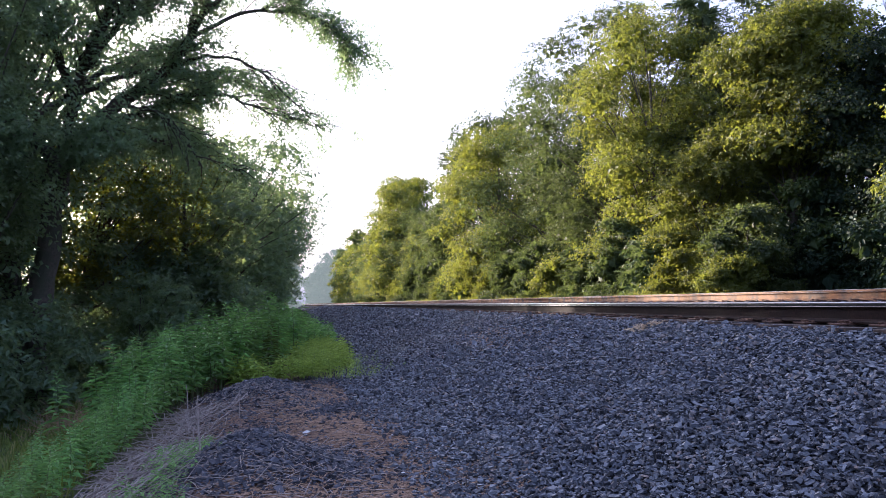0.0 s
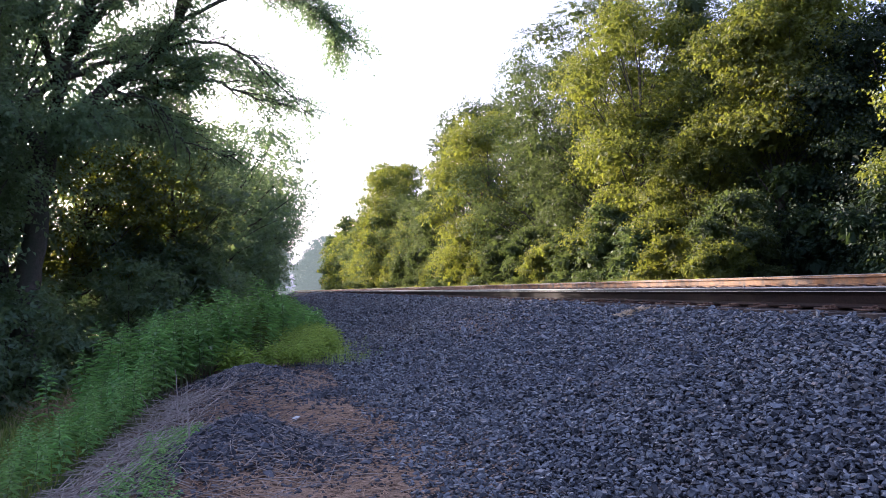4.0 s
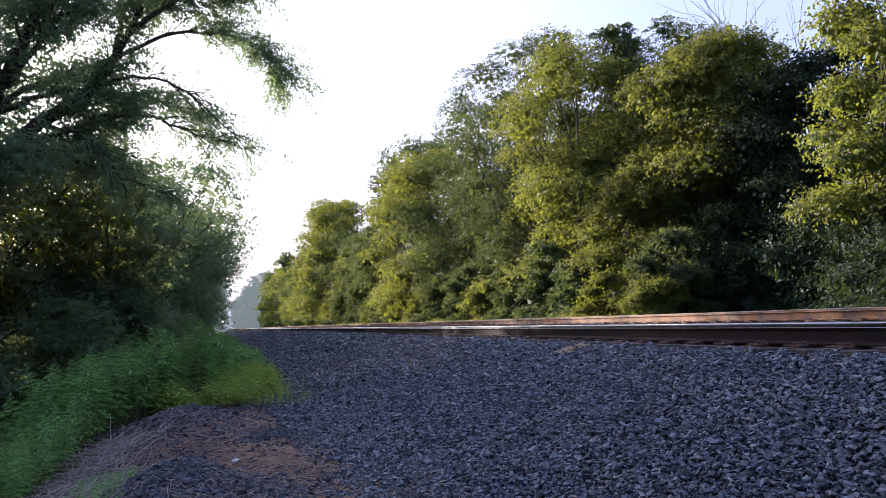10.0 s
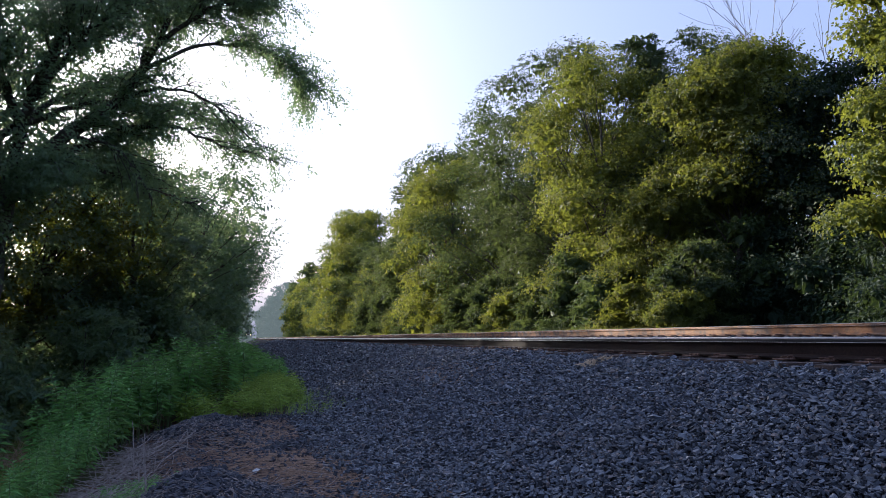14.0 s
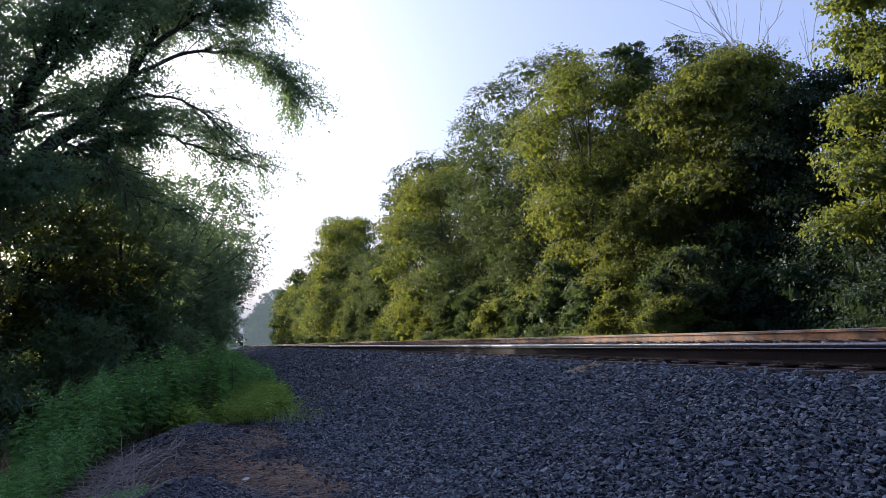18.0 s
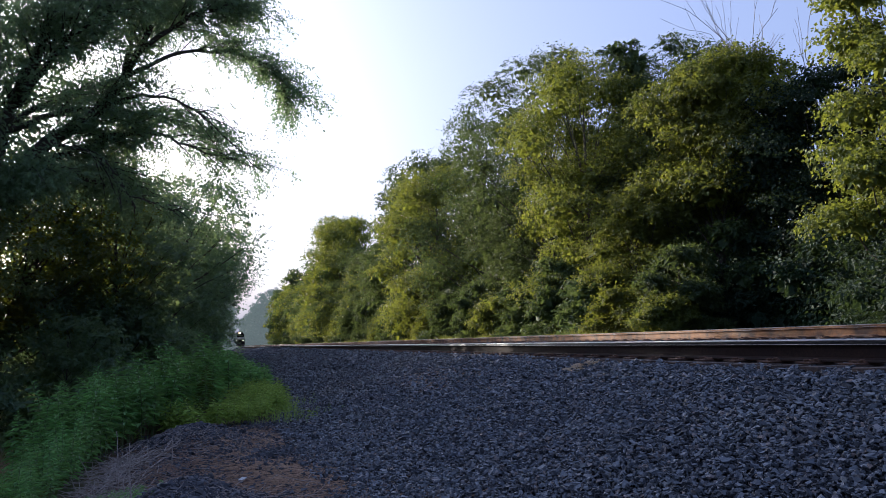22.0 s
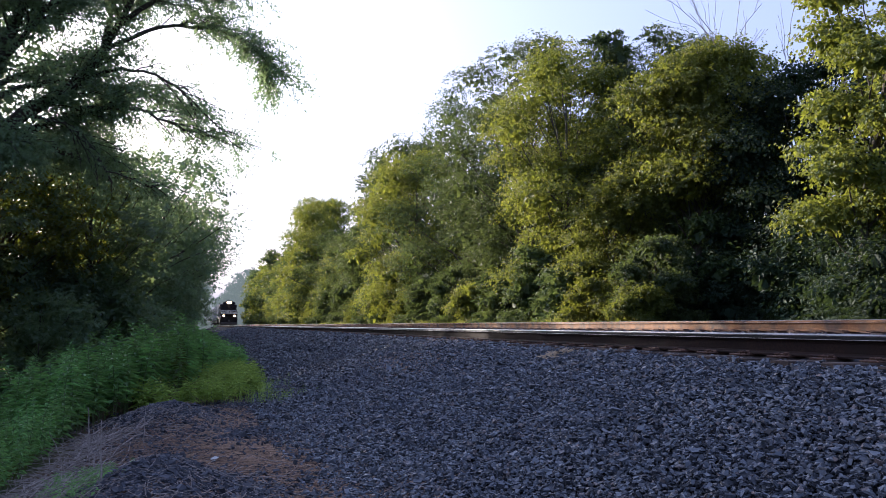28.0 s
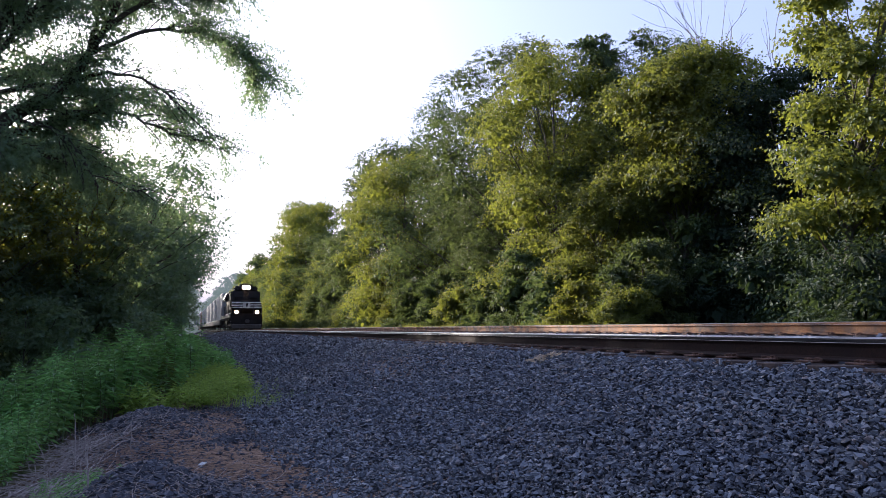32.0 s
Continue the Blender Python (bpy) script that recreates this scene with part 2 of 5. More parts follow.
leaf_spire = leafy("spire_leaf", (0.03, 0.06, 0.022), (0.07, 0.12, 0.035), (0.2, 0.28, 0.03), 0.3, 0.55)
# Haze before the horizon woods is put in as a pale emission.
far_haze_mat, _nt, _b = shader("far_woods", 0.9)
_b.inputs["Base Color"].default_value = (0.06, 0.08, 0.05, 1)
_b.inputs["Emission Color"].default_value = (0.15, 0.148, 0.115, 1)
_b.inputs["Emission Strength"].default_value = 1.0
leaf_low = leafy("low_weed_leaf", (0.16, 0.28, 0.06), (0.32, 0.47, 0.11), (0.42, 0.54, 0.08), 0.42)
leaf_hang = leafy("leaf_hanging", (0.06, 0.105, 0.07), (0.12, 0.175, 0.10), (0.33, 0.43, 0.17), 0.56, 0.42)
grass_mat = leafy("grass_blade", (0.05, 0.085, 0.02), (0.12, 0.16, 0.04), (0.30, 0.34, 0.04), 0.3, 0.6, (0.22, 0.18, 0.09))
# Lighter copy of the grass, with sunlight put into its tones.
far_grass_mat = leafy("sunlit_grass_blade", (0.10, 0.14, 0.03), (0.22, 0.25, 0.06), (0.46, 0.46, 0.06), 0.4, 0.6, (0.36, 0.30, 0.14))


# ---- mesh tools ----
class Geo:
    """Collects numpy pieces and turns them into one mesh."""

    def __init__(self):
        self.v, self.f, self.m, self.n = [], [], [], 0

    def add(self, v, f, mat=0):
        v, f = np.asarray(v, float).reshape(-1, 3), np.asarray(f, int)
        self.v.append(v)
        self.f.append(f + self.n)
        self.m.append(np.full(len(f), mat))
        self.n += len(v)
        return self

    def mesh(self, name, mats, smooth=False):
        me = bpy.data.meshes.new(name)
        v = np.concatenate(self.v)
        loops = np.concatenate([f.ravel() for f in self.f])
        sizes = np.concatenate([np.full(len(f), f.shape[1]) for f in self.f])
        me.vertices.add(len(v))
        me.vertices.foreach_set("co", v.ravel())
        me.loops.add(len(loops))
        me.loops.foreach_set("vertex_index", loops)
        me.polygons.add(len(sizes))
        me.polygons.foreach_set("loop_start", np.r_[0, np.cumsum(sizes)[:-1]])
        me.polygons.foreach_set("material_index", np.concatenate(self.m))
        me.polygons.foreach_set("use_smooth", np.full(len(sizes), smooth))
        for mat in mats if isinstance(mats, (list, tuple)) else [mats]:
            me.materials.append(mat)
        me.update(calc_edges=True)
        return me


def child(name, me, parent, label=""):
    """One mesh object under a thing or a part."""
    ob = new(name, me)
    ob.parent = parent
    return tagged(ob, label)


def part(name, bm, material, parent, label="", smooth=False):
    me = bpy.data.meshes.new(name)
    for f in bm.faces:
        f.smooth = smooth
    bm.to_mesh(me)
    bm.free()
    me.materials.append(material)
    return child(name, me, parent, label)


def box(size, at=(0, 0, 0), bevel=0.0, segments=1, taper=(1, 1)):
    """A bevelled block; taper narrows its top in x and y."""
    bm = bmesh.new()
    bmesh.ops.create_cube(bm, size=1)
    for v in bm.verts:
        top = v.co.z > 0
        v.co = Vector((v.co.x * size[0] * (taper[0] if top else 1), v.co.y * size[1] * (taper[1] if top else 1), v.co.z * size[2]))
    if bevel:
        bmesh.ops.bevel(bm, geom=bm.edges[:], offset=bevel, segments=segments, affect="EDGES")
    bmesh.ops.translate(bm, vec=at, verts=bm.verts)
    return bm


def rod(a, b, r, n=8):
    """A round bar from a to b."""
    a, b = Vector(a), Vector(b)
    bm = bmesh.new()
    bmesh.ops.create_cone(bm, cap_ends=True, segments=n, radius1=r, radius2=r, depth=(b - a).length)
    turn = (b - a).to_track_quat("Z", "Y").to_matrix().to_4x4()
    bmesh.ops.transform(bm, matrix=Matrix.Translation((a + b) / 2) @ turn, verts=bm.verts)
    return bm


def joined(bms):
    out = bmesh.new()
    for b in bms:
        me = bpy.data.meshes.new("piece")
        b.to_mesh(me)
        b.free()
        out.from_mesh(me)
        bpy.data.meshes.remove(me)
    return out


def units(v):
    return v / np.maximum(np.linalg.norm(v, axis=-1, keepdims=True), 1e-9)


def tube(points, radii, n=7):
    """A bent, tapered tube along a line of points: vertices and quads."""
    p, r = np.asarray(points, float), np.asarray(radii, float)
    way = units(np.gradient(p, axis=0))
    side = units(np.cross(way, (0.31, 0.23, 0.92)) + 1e-6)
    other = np.cross(way, side)
    a = np.linspace(0, 2 * np.pi, n, endpoint=False)
    v = p[:, None] + r[:, None, None] * (np.cos(a)[None, :, None] * side[:, None] + np.sin(a)[None, :, None] * other[:, None])
    i, j = np.meshgrid(np.arange(len(p) - 1), np.arange(n), indexing="ij")
    k = (j + 1) % n
    f = np.stack([i * n + j, i * n + k, (i + 1) * n + k, (i + 1) * n + j], -1).reshape(-1, 4)
    return v.reshape(-1, 3), f


def bent(points, radii, steps, rng, wander=0.0):
    """The same line with more points, smoothly between them, wandering a little."""
    p, r = np.asarray(points, float), np.asarray(radii, float)
    t = np.linspace(0, len(p) - 1, steps)
    q = np.stack([np.interp(t, np.arange(len(p)), p[:, k]) for k in range(3)], -1)
    for _ in range(2):
        q[1:-1] = (q[:-2] + 2 * q[1:-1] + q[2:]) / 4
    if wander:
        q[1:-1] += rng.normal(0, wander, (steps - 2, 3))
    return q, np.interp(t, np.arange(len(p)), r)


def blades(at, way, face, length, width, sag=0.0):
    """Leaves as folded four-cornered blades. at, way, face: base, direction and upper side of each."""
    way = units(way)
    side = units(np.cross(way, face))
    face = np.cross(side, way)
    length, width = np.broadcast_to(length, (len(at),))[:, None], np.broadcast_to(width, (len(at),))[:, None]
    mid = at + way * length * 0.45 + face * width * 0.18
    tip = at + way * length - np.array([0, 0, 1.0]) * length * sag
    v = np.stack([at, mid + side * width * 0.5, tip, mid - side * width * 0.5], 1).reshape(-1, 3)
    f = np.arange(len(at) * 4).reshape(-1, 4)
    return v, f


def around(rng, n):
    return units(rng.normal(size=(n, 3)))


def fbm(x, y, seed=0.0):
    """A cheap smooth unevenness, about -1 to 1."""
    z = 0.0
    for k, (w, a) in enumerate(((0.6, 0.5), (1.7, 0.3), (3.8, 0.2))):
        z = z + a * np.sin(w * x + 1.3 * k + seed) * np.cos(w * 0.83 * y - 2.1 * k + seed * 1.7)
    return z


# ---- the lie of the land: z = 0 is the top of the sleepers of the near track ----
NEAR, FAR = 5.775, 10.37        # centre lines of the two tracks
GRADE = 0.0035                  # the line falls gently away from the camera
RISE = 0.21                     # by which the far track lies higher
EARTH_X = [-600, -80, -14, -6.0, -3.6, -2.4, -1.5, -0.6, 1.0, 13.0, 14.2, 16, 60, 600]
EARTH_Z = [-3.5, -3.0, -2.5, -2.15, -1.85, -1.55, -1.28, -1.17, -1.17, -0.25, -0.12, -0.1, -0.1, 0]
BED_X = [1.0, 1.5, 2.2, 4.2, 4.5, 7.1, 7.5, 8.7, 9.1, 11.9, 12.2, 13.3]
BED_Z = [-1.24, -1.11, -0.85, -0.11, -0.05, -0.045, -0.05, 0.12, 0.15, 0.15, 0.12, -0.3]


def fall(y):
    return -GRADE * (np.asarray(y, float) - 8.0)


def earth(x, y):
    x, y = np.asarray(x, float), np.asarray(y, float)
    z = np.interp(x, EARTH_X, EARTH_Z) + 0.03 * fbm(x * 1.6, y * 1.6) * (np.abs(x) < 40) * np.clip((60 - y) / 30, 0, 1)
    for cx, cy, r, h in ((-0.3, 12.4, 0.75, 0.26), (-0.25, 7.0, 0.55, 0.32), (-0.9, 9.3, 0.6, -0.06)):
        z = z + h * np.exp(-((x - cx) ** 2 + ((y - cy) / 1.3) ** 2) / r**2)
    return z + fall(y)


def bed(x, y):
    x, y = np.asarray(x, float), np.asarray(y, float)
    slope = (x < 4.2) * 1.0
    return np.interp(x, BED_X, BED_Z) + fall(y) + (0.008 + 0.035 * slope) * fbm(x * 1.3, y * 0.9, 3.0) * np.clip((70 - y) / 40, 0, 1)


def surface(x, y):
    return np.where((np.asarray(x) > 1.0) & (np.asarray(x) < 13.3), np.maximum(bed(x, y), earth(x, y)), earth(x, y))


def sheet(name, xs, ys, height, mat, smooth=True):
    gx, gy = np.meshgrid(xs, ys, indexing="ij")
    v = np.stack([gx, gy, height(gx, gy)], -1).reshape(-1, 3)
    i, j = np.meshgrid(np.arange(len(xs) - 1), np.arange(len(ys) - 1), indexing="ij")
    n = len(ys)
    f = np.stack([i * n + j, (i + 1) * n + j, (i + 1) * n + j + 1, i * n + j + 1], -1).reshape(-1, 4)
    return new(name, Geo().add(v, f).mesh(name, mat, smooth))


xs = np.unique(np.r_[-1500, -600, -300, -150, -80, -40, np.linspace(-20, -4, 17), np.arange(-4, 1.3, 0.1), np.linspace(1.4, 14.4, 14), 16, 20, 30, 60, 150, 400, 800, 1500])
ys = np.unique(np.r_[-600, -200, -60, -20, -8, 0, np.arange(2, 16, 0.1), np.arange(16, 40, 0.5), np.arange(40, 120, 4), np.geomspace(120, 3500, 25)])
tagged(sheet("ground", xs, ys, earth, earth_mat), "brown earth path with dry thatch beside dark grassy woodland floor", "ground", kind="structure")
xs = np.unique(np.r_[np.arange(1.0, 4.6, 0.08), np.arange(4.6, 13.4, 0.25), 13.3])
ys = np.unique(np.r_[-30, -10, -2, np.arange(1, 20, 0.1), np.arange(20, 60, 0.25), np.arange(60, 130, 2), np.geomspace(130, 1200, 20)])
ballast = tagged(sheet("ballast", xs, ys, lambda x, y: bed(x, y) - 0.018 * (x < 4.6), bed_mat), "grey crushed-stone ballast bank under the railway tracks", "ballast", kind="structure")

# ---- crushed stones lying on the bank ----
rng = np.random.default_rng(5)
ICO_V, ICO_F = None, None
_bm = bmesh.new()
bmesh.ops.create_icosphere(_bm, subdivisions=1, radius=1)
ICO_V = np.array([v.co for v in _bm.verts])
ICO_F = np.array([[v.index for v in f.verts] for f in _bm.faces])
_bm.free()
HEX_V = np.array([[x, y, z] for x in (-1, 1) for y in (-1, 1) for z in (-1, 1)], float) * 0.62
HEX_F = np.array([[0, 1, 3], [0, 3, 2], [4, 6, 7], [4, 7, 5], [0, 4, 5], [0, 5, 1], [2, 3, 7], [2, 7, 6], [0, 2, 6], [0, 6, 4], [1, 5, 7], [1, 7, 3]])


def rock_shapes(base, n, rough, r):
    """Angular lumps: a base body, jittered and cut by a few random planes."""
    out = []
    for _ in range(n):
        v = base * (1 + r.normal(0, rough, base.shape))
        for w in units(r.normal(size=(5, 3))):
            d = v @ w
            v = v - np.maximum(d - r.uniform(0.4, 0.68), 0)[:, None] * w
        out.append(v)
    return np.array(out)


def turns(r, n):
    q = units(r.normal(size=(n, 4)))
    w, x, y, z = q.T
    return np.stack([1 - 2 * (y * y + z * z), 2 * (x * y - w * z), 2 * (x * z + w * y), 2 * (x * y + w * z), 1 - 2 * (x * x + z * z), 2 * (y * z - w * x), 2 * (x * z - w * y), 2 * (y * z + w * x), 1 - 2 * (x * x + y * y)], -1).reshape(-1, 3, 3)


def scatter_rocks(x, y, z, size, base, faces, r):
    shapes = rock_shapes(base, 30, 0.24, r)
    n = len(x)
    v = shapes[r.integers(0, len(shapes), n)] * (size[:, None] * np.stack([r.uniform(0.8, 1.5, n), r.uniform(0.6, 1.0, n), r.uniform(0.35, 0.75, n)], -1))[:, None]
    tilt = turns(r, n)
    flat = np.einsum("nij,nkj->nki", tilt, v)
    flat[..., 2] *= 0.72
    v = flat + np.stack([x, y, z], -1)[:, None]
    f = faces[None] + (np.arange(n) * base.shape[0])[:, None, None]
    return v.reshape(-1, 3), f.reshape(-1, 3)


def rock_field(x0, x1, y0, y1, per_m2, size, base, faces, r, height=surface):
    n = int((x1 - x0) * (y1 - y0) * per_m2)
    x, y = r.uniform(x0, x1, n), r.uniform(y0, y1, n)
    s = size * r.lognormal(0, 0.2, n)
    # fewer stones at the foot of the bank, where they thin out into the path
    keep = r.random(n) < np.clip((x - 0.75 - 0.3 * fbm(x * 2, y * 1.5)) / 0.6, 0.0, 1)
    x, y, s = x[keep], y[keep], s[keep]
    return scatter_rocks(x, y, height(x, y) + s * r.uniform(-0.35, 1.1, len(x)), s, base, faces, r)


stones = Geo()
stones.add(*rock_field(0.9, 4.75, 2.6, 8, 1800, 0.0262, HEX_V, HEX_F, rng))
stones.add(*rock_field(0.9, 4.75, 8, 12, 1450, 0.0285, HEX_V, HEX_F, rng))
stones.add(*rock_field(0.9, 4.75, 12, 22, 700, 0.037, HEX_V, HEX_F, rng))
stones.add(*rock_field(1.2, 4.75, 22, 50, 200, 0.055, HEX_V, HEX_F, rng))
stones.add(*rock_field(1.2, 4.75, 50, 100, 42, 0.085, HEX_V, HEX_F, rng))
stones.add(*rock_field(6.9, 9.4, 6, 28, 150, 0.042, HEX_V, HEX_F, rng))
stones.add(*rock_field(5.1, 6.5, 5, 22, 120, 0.042, HEX_V, HEX_F, rng))
ob = child("loose_stones", stones.mesh("loose_stones", ballast_mat), ballast, "grey angular crushed stones")
tagged(ob, kind="stuff")
# the nearest stones lie loose on top, each by itself
single = [Geo().add(v * 0.031 * np.array([1.2, 0.9, 0.6]), HEX_F).mesh("stone", ballast_mat) for v in rock_shapes(HEX_V, 12, 0.24, rng)]
for k in range(280):
    x, y = rng.uniform(1.5, 4.2), rng.uniform(3.2, 8.0)
    ob = child("stone", single[k % 12], ballast)
    s = rng.uniform(0.65, 0.95)
    ob.matrix_basis = pose(x, y, float(surface(x, y)) + 0.024, *rng.uniform(-25, 25, 2), rng.uniform(0, 360)) @ Matrix.Scale(s, 4)
# gravel on the two mounds beside the path and strewn over it
mound = Geo()
for cx, cy, r, n in ((-0.3, 12.4, 0.8, 9500), (-0.25, 7.0, 0.75, 9500), (0.5, 6.8, 1.0, 1800), (0.7, 11, 1.3, 3800), (0.8, 15, 1.2, 1500)):
    a, d = rng.uniform(0, 2 * np.pi, n), np.abs(rng.normal(0, r * 0.6, n))
    x, y = cx + d * np.cos(a), cy + 1.3 * d * np.sin(a)
    s = 0.020 * rng.lognormal(0, 0.35, n)
    mound.add(*scatter_rocks(x, y, surface(x, y) + s * rng.uniform(0.1, 0.8, n), s, HEX_V, HEX_F, rng))
n = 17000
x, y = rng.uniform(-1.3, 1.6, n), rng.uniform(4.6, 15, n)
s = 0.013 * rng.lognormal(0, 0.4, n)
mound.add(*scatter_rocks(x, y, surface(x, y) + s * 0.2, s, HEX_V, HEX_F, rng))
tagged(new("path_gravel", mound.mesh("path_gravel", dark_gravel_mat)), "small dark gravel strewn in mounds over the earth path", "gravel", kind="stuff")


# ---- the two tracks ----
RAIL_PROFILE = [(-0.076, 0.0), (0.076, 0.0), (0.076, 0.011), (0.030, 0.022), (0.010, 0.036), (0.009, 0.110), (0.016, 0.132), (0.038, 0.140), (0.038, 0.145), (0.036, 0.147), (0.0355, 0.172), (0.033, 0.181), (0.025, 0.186)]
RAIL_PROFILE += [(-x, z) for x, z in reversed(RAIL_PROFILE[2:])]
RAIL_BOTTOM, RAIL_TOP = 0.019, 0.205


def rail_mesh(head, web):
    g, n = Geo(), len(RAIL_PROFILE)
    stations = [-40, 0, 40, 120, 300, 900]
    v = [(x, y, z + RAIL_BOTTOM) for y in stations for x, z in RAIL_PROFILE]
    dull, bright, side = [], [], []
    for i in range(len(stations) - 1):
        for j in range(n):
            k = (j + 1) % n
            quad = (i * n + j, i * n + k, (i + 1) * n + k, (i + 1) * n + j)
            zs = sorted((RAIL_PROFILE[j][1], RAIL_PROFILE[k][1]))
            if zs[0] >= 0.180 or (zs[0] >= 0.1449 and zs[1] <= 0.1471):
                bright.append(quad)
            else:
                (side if zs[0] >= 0.1469 else dull).append(quad)
    g.add(v, dull, 0)
    for faces, mat in ((bright, 1), (side, 2)):
        g.add(np.zeros((0, 3)), np.array(faces) - g.n, mat)
    return g.mesh("rail", [web, steel_mat, head], False)


shade_rail, sun_rail = rail_mesh(head_mat, shaded_rust_mat), rail_mesh(sunlit_rust_mat, sunlit_rust_mat)


def tie_mesh():
    bm = box((2.59, 0.225, 0.17), (0, 0, -0.085), 0.008)
    for v in bm.verts:
        v.co += Vector((random.uniform(-0.006, 0.006), random.uniform(-0.006, 0.006), random.uniform(-0.004, 0.002)))
    me = bpy.data.meshes.new("tie")
    bm.to_mesh(me)
    bm.free()
    me.materials.append(tie_mat)
    return me


def plain_mesh(name, bm, mat):
    me = bpy.data.meshes.new(name)
    bm.to_mesh(me)
    bm.free()
    me.materials.append(mat)
    return me


tie_me = [tie_mesh() for _ in range(4)]
plate_me = plain_mesh("tie_plate", joined([box((0.38, 0.19, 0.016), (0, 0, 0.009), 0.004), box((0.022, 0.19, 0.03), (0.088, 0, 0.02), 0.004), box((0.022, 0.19, 0.03), (-0.088, 0, 0.02), 0.004)]), plate_mat)
spike_me = plain_mesh("spike", joined([box((0.016, 0.016, 0.06), (0, 0, 0.025), 0.002), box((0.045, 0.030, 0.016), (-0.008, 0, 0.060), 0.005)]), plate_mat)
PITCH = 0.53


def track(name, centre, lift, label, first, count, rail_me):
    top = tagged(new(name), label, "railway track", "railway tracks", "structure")
    top.matrix_basis = pose(centre, 0, lift + 8.0 * GRADE, -math.degrees(math.atan(GRADE)))
    for side in (-0.7525, 0.7525):
        child("rail", rail_me, top, "rust-brown steel rail with a polished running edge").matrix_basis = pose(side, 0, 0)
    far = Geo()
    hv, hf = HEX_V / 0.62 / 2, np.array([[0, 1, 3, 2], [4, 6, 7, 5], [0, 4, 5, 1], [2, 3, 7, 6], [0, 2, 6, 4], [1, 5, 7, 3]])
    for k in range(-8, 330):
        y = k * PITCH + 0.2
        if first <= k < first + count:
            t = child("tie", tie_me[k % 4], top)
            t.matrix_basis = pose(random.uniform(-0.03, 0.03), y, random.uniform(-0.004, 0.003), 0, 0, random.uniform(-0.8, 0.8))
            for side in (-0.7525, 0.7525):
                p = child("tie_plate", plate_me, top)
                p.matrix_basis = pose(side, y, 0.001)
                if side < 0:
                    for dx, dy, turn in ((-0.098, -0.05, 180), (-0.098, 0.055, 180), (-0.15, random.uniform(-0.06, 0.06), 150), (0.098, 0.05, 0)):
                        if random.random() < 0.93:
                            child("spike", spike_me, p).matrix_basis = pose(dx, dy, random.uniform(-0.034, -0.022), 0, random.uniform(-6, 6), turn)
        else:
            far.add(hv * (2.59, 0.225, 0.17) + (0, y, -0.085), hf, 0)
            for side in (-0.7525, 0.7525):
                far.add(hv * (0.38, 0.19, 0.018) + (side, y, 0.01), hf, 1)
                for dy in (-0.05, 0.055):
                    far.add(hv * (0.045, 0.03, 0.05) + (side - 0.1, y + dy, 0.042), hf, 1)
    tagged(child("distant_ties", far.mesh("distant_ties", [tie_mat, plate_mat]), top), kind="stuff")
    return top


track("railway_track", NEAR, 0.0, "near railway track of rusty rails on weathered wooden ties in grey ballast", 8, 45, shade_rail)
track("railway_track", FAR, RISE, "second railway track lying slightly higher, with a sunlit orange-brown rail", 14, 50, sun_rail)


# ---- trees ----
def sprays(rng, anchors, out, per, spread, leaf, broad, droop=0.12, compound=False):
    """Leafy twigs: from each anchor a short twig along its way, with leaves to both sides."""
    n = len(anchors)
    way = units(out + rng.normal(0, 0.45, (n, 3)) + np.array([0, 0, -droop]))
    side = units(np.cross(way, np.array([0, 0, 1.0]) + rng.normal(0, 0.25 if compound else 0.5, (n, 3))))
    t = (np.arange(per) + 0.5) / per
    sign = np.where(np.arange(per) % 2, 1.0, -1.0)
    at = anchors[:, None] + way[:, None] * (t * spread)[None, :, None] * rng.uniform(0.6, 1.3, (n, 1, 1))
    jit = 0.25 if compound else 0.4
    lw = way[:, None] * 0.55 + side[:, None] * sign[None, :, None] + rng.normal(0, jit, (n, per, 3)) + np.array([0, 0, -droop])
    up = np.array([0, 0, 1.0]) * 0.7 + out[:, None] * 0.9 + rng.normal(0, 0.35, (n, per, 3))
    at, lw, up = at.reshape(-1, 3), lw.reshape(-1, 3), up.reshape(-1, 3)
    size = leaf * rng.uniform(0.7, 1.25, len(at))
    return blades(at, lw, up, size, size * broad, 0.12)


def crown_points(rng, lobes, n):
    """Anchors near the surface of a heap of lobes (rows of x, y, z, radius, flatness), with the way outwards."""
    lobes = np.asarray(lobes, float)
    w = lobes[:, 3] ** 2
    pick = rng.choice(len(lobes), n, p=w / w.sum())
    d = around(rng, n)
    d[:, 2] = np.where(d[:, 2] < -0.15, -d[:, 2] * 0.7, d[:, 2])
    L = lobes[pick]
    r = L[:, 3] * rng.uniform(0.3, 1.0, n) ** 0.25 * rng.uniform(0.85, 1.12, n)
    p = L[:, :3] + d * r[:, None] * np.stack([np.ones(n), np.ones(n), L[:, 4]], -1)
    return p, units(d)


def crown_lobes(rng, h, radius, base, n, spread=0.8, tip=0.12):
    """Lobes filling an egg-shaped crown from height base to h."""
    rows = []
    for k in range(n):
        u = (k + rng.random()) / n
        z = base + (h - base) * u
        wide = radius * (np.sin(np.pi * (0.2 + 0.6 * u)) ** 0.8) * (1 - tip * u)
        a, d = k * 2.4 + rng.uniform(-0.5, 0.5), wide * rng.uniform(0.4, 1.05) * spread
        lr = max(radius * rng.uniform(0.24, 0.42) * (1 - 0.3 * u), 0.35)
        rows.append((d * np.cos(a), d * np.sin(a), min(z, h - lr * 0.4), lr, rng.uniform(0.42, 0.7)))
    return rows


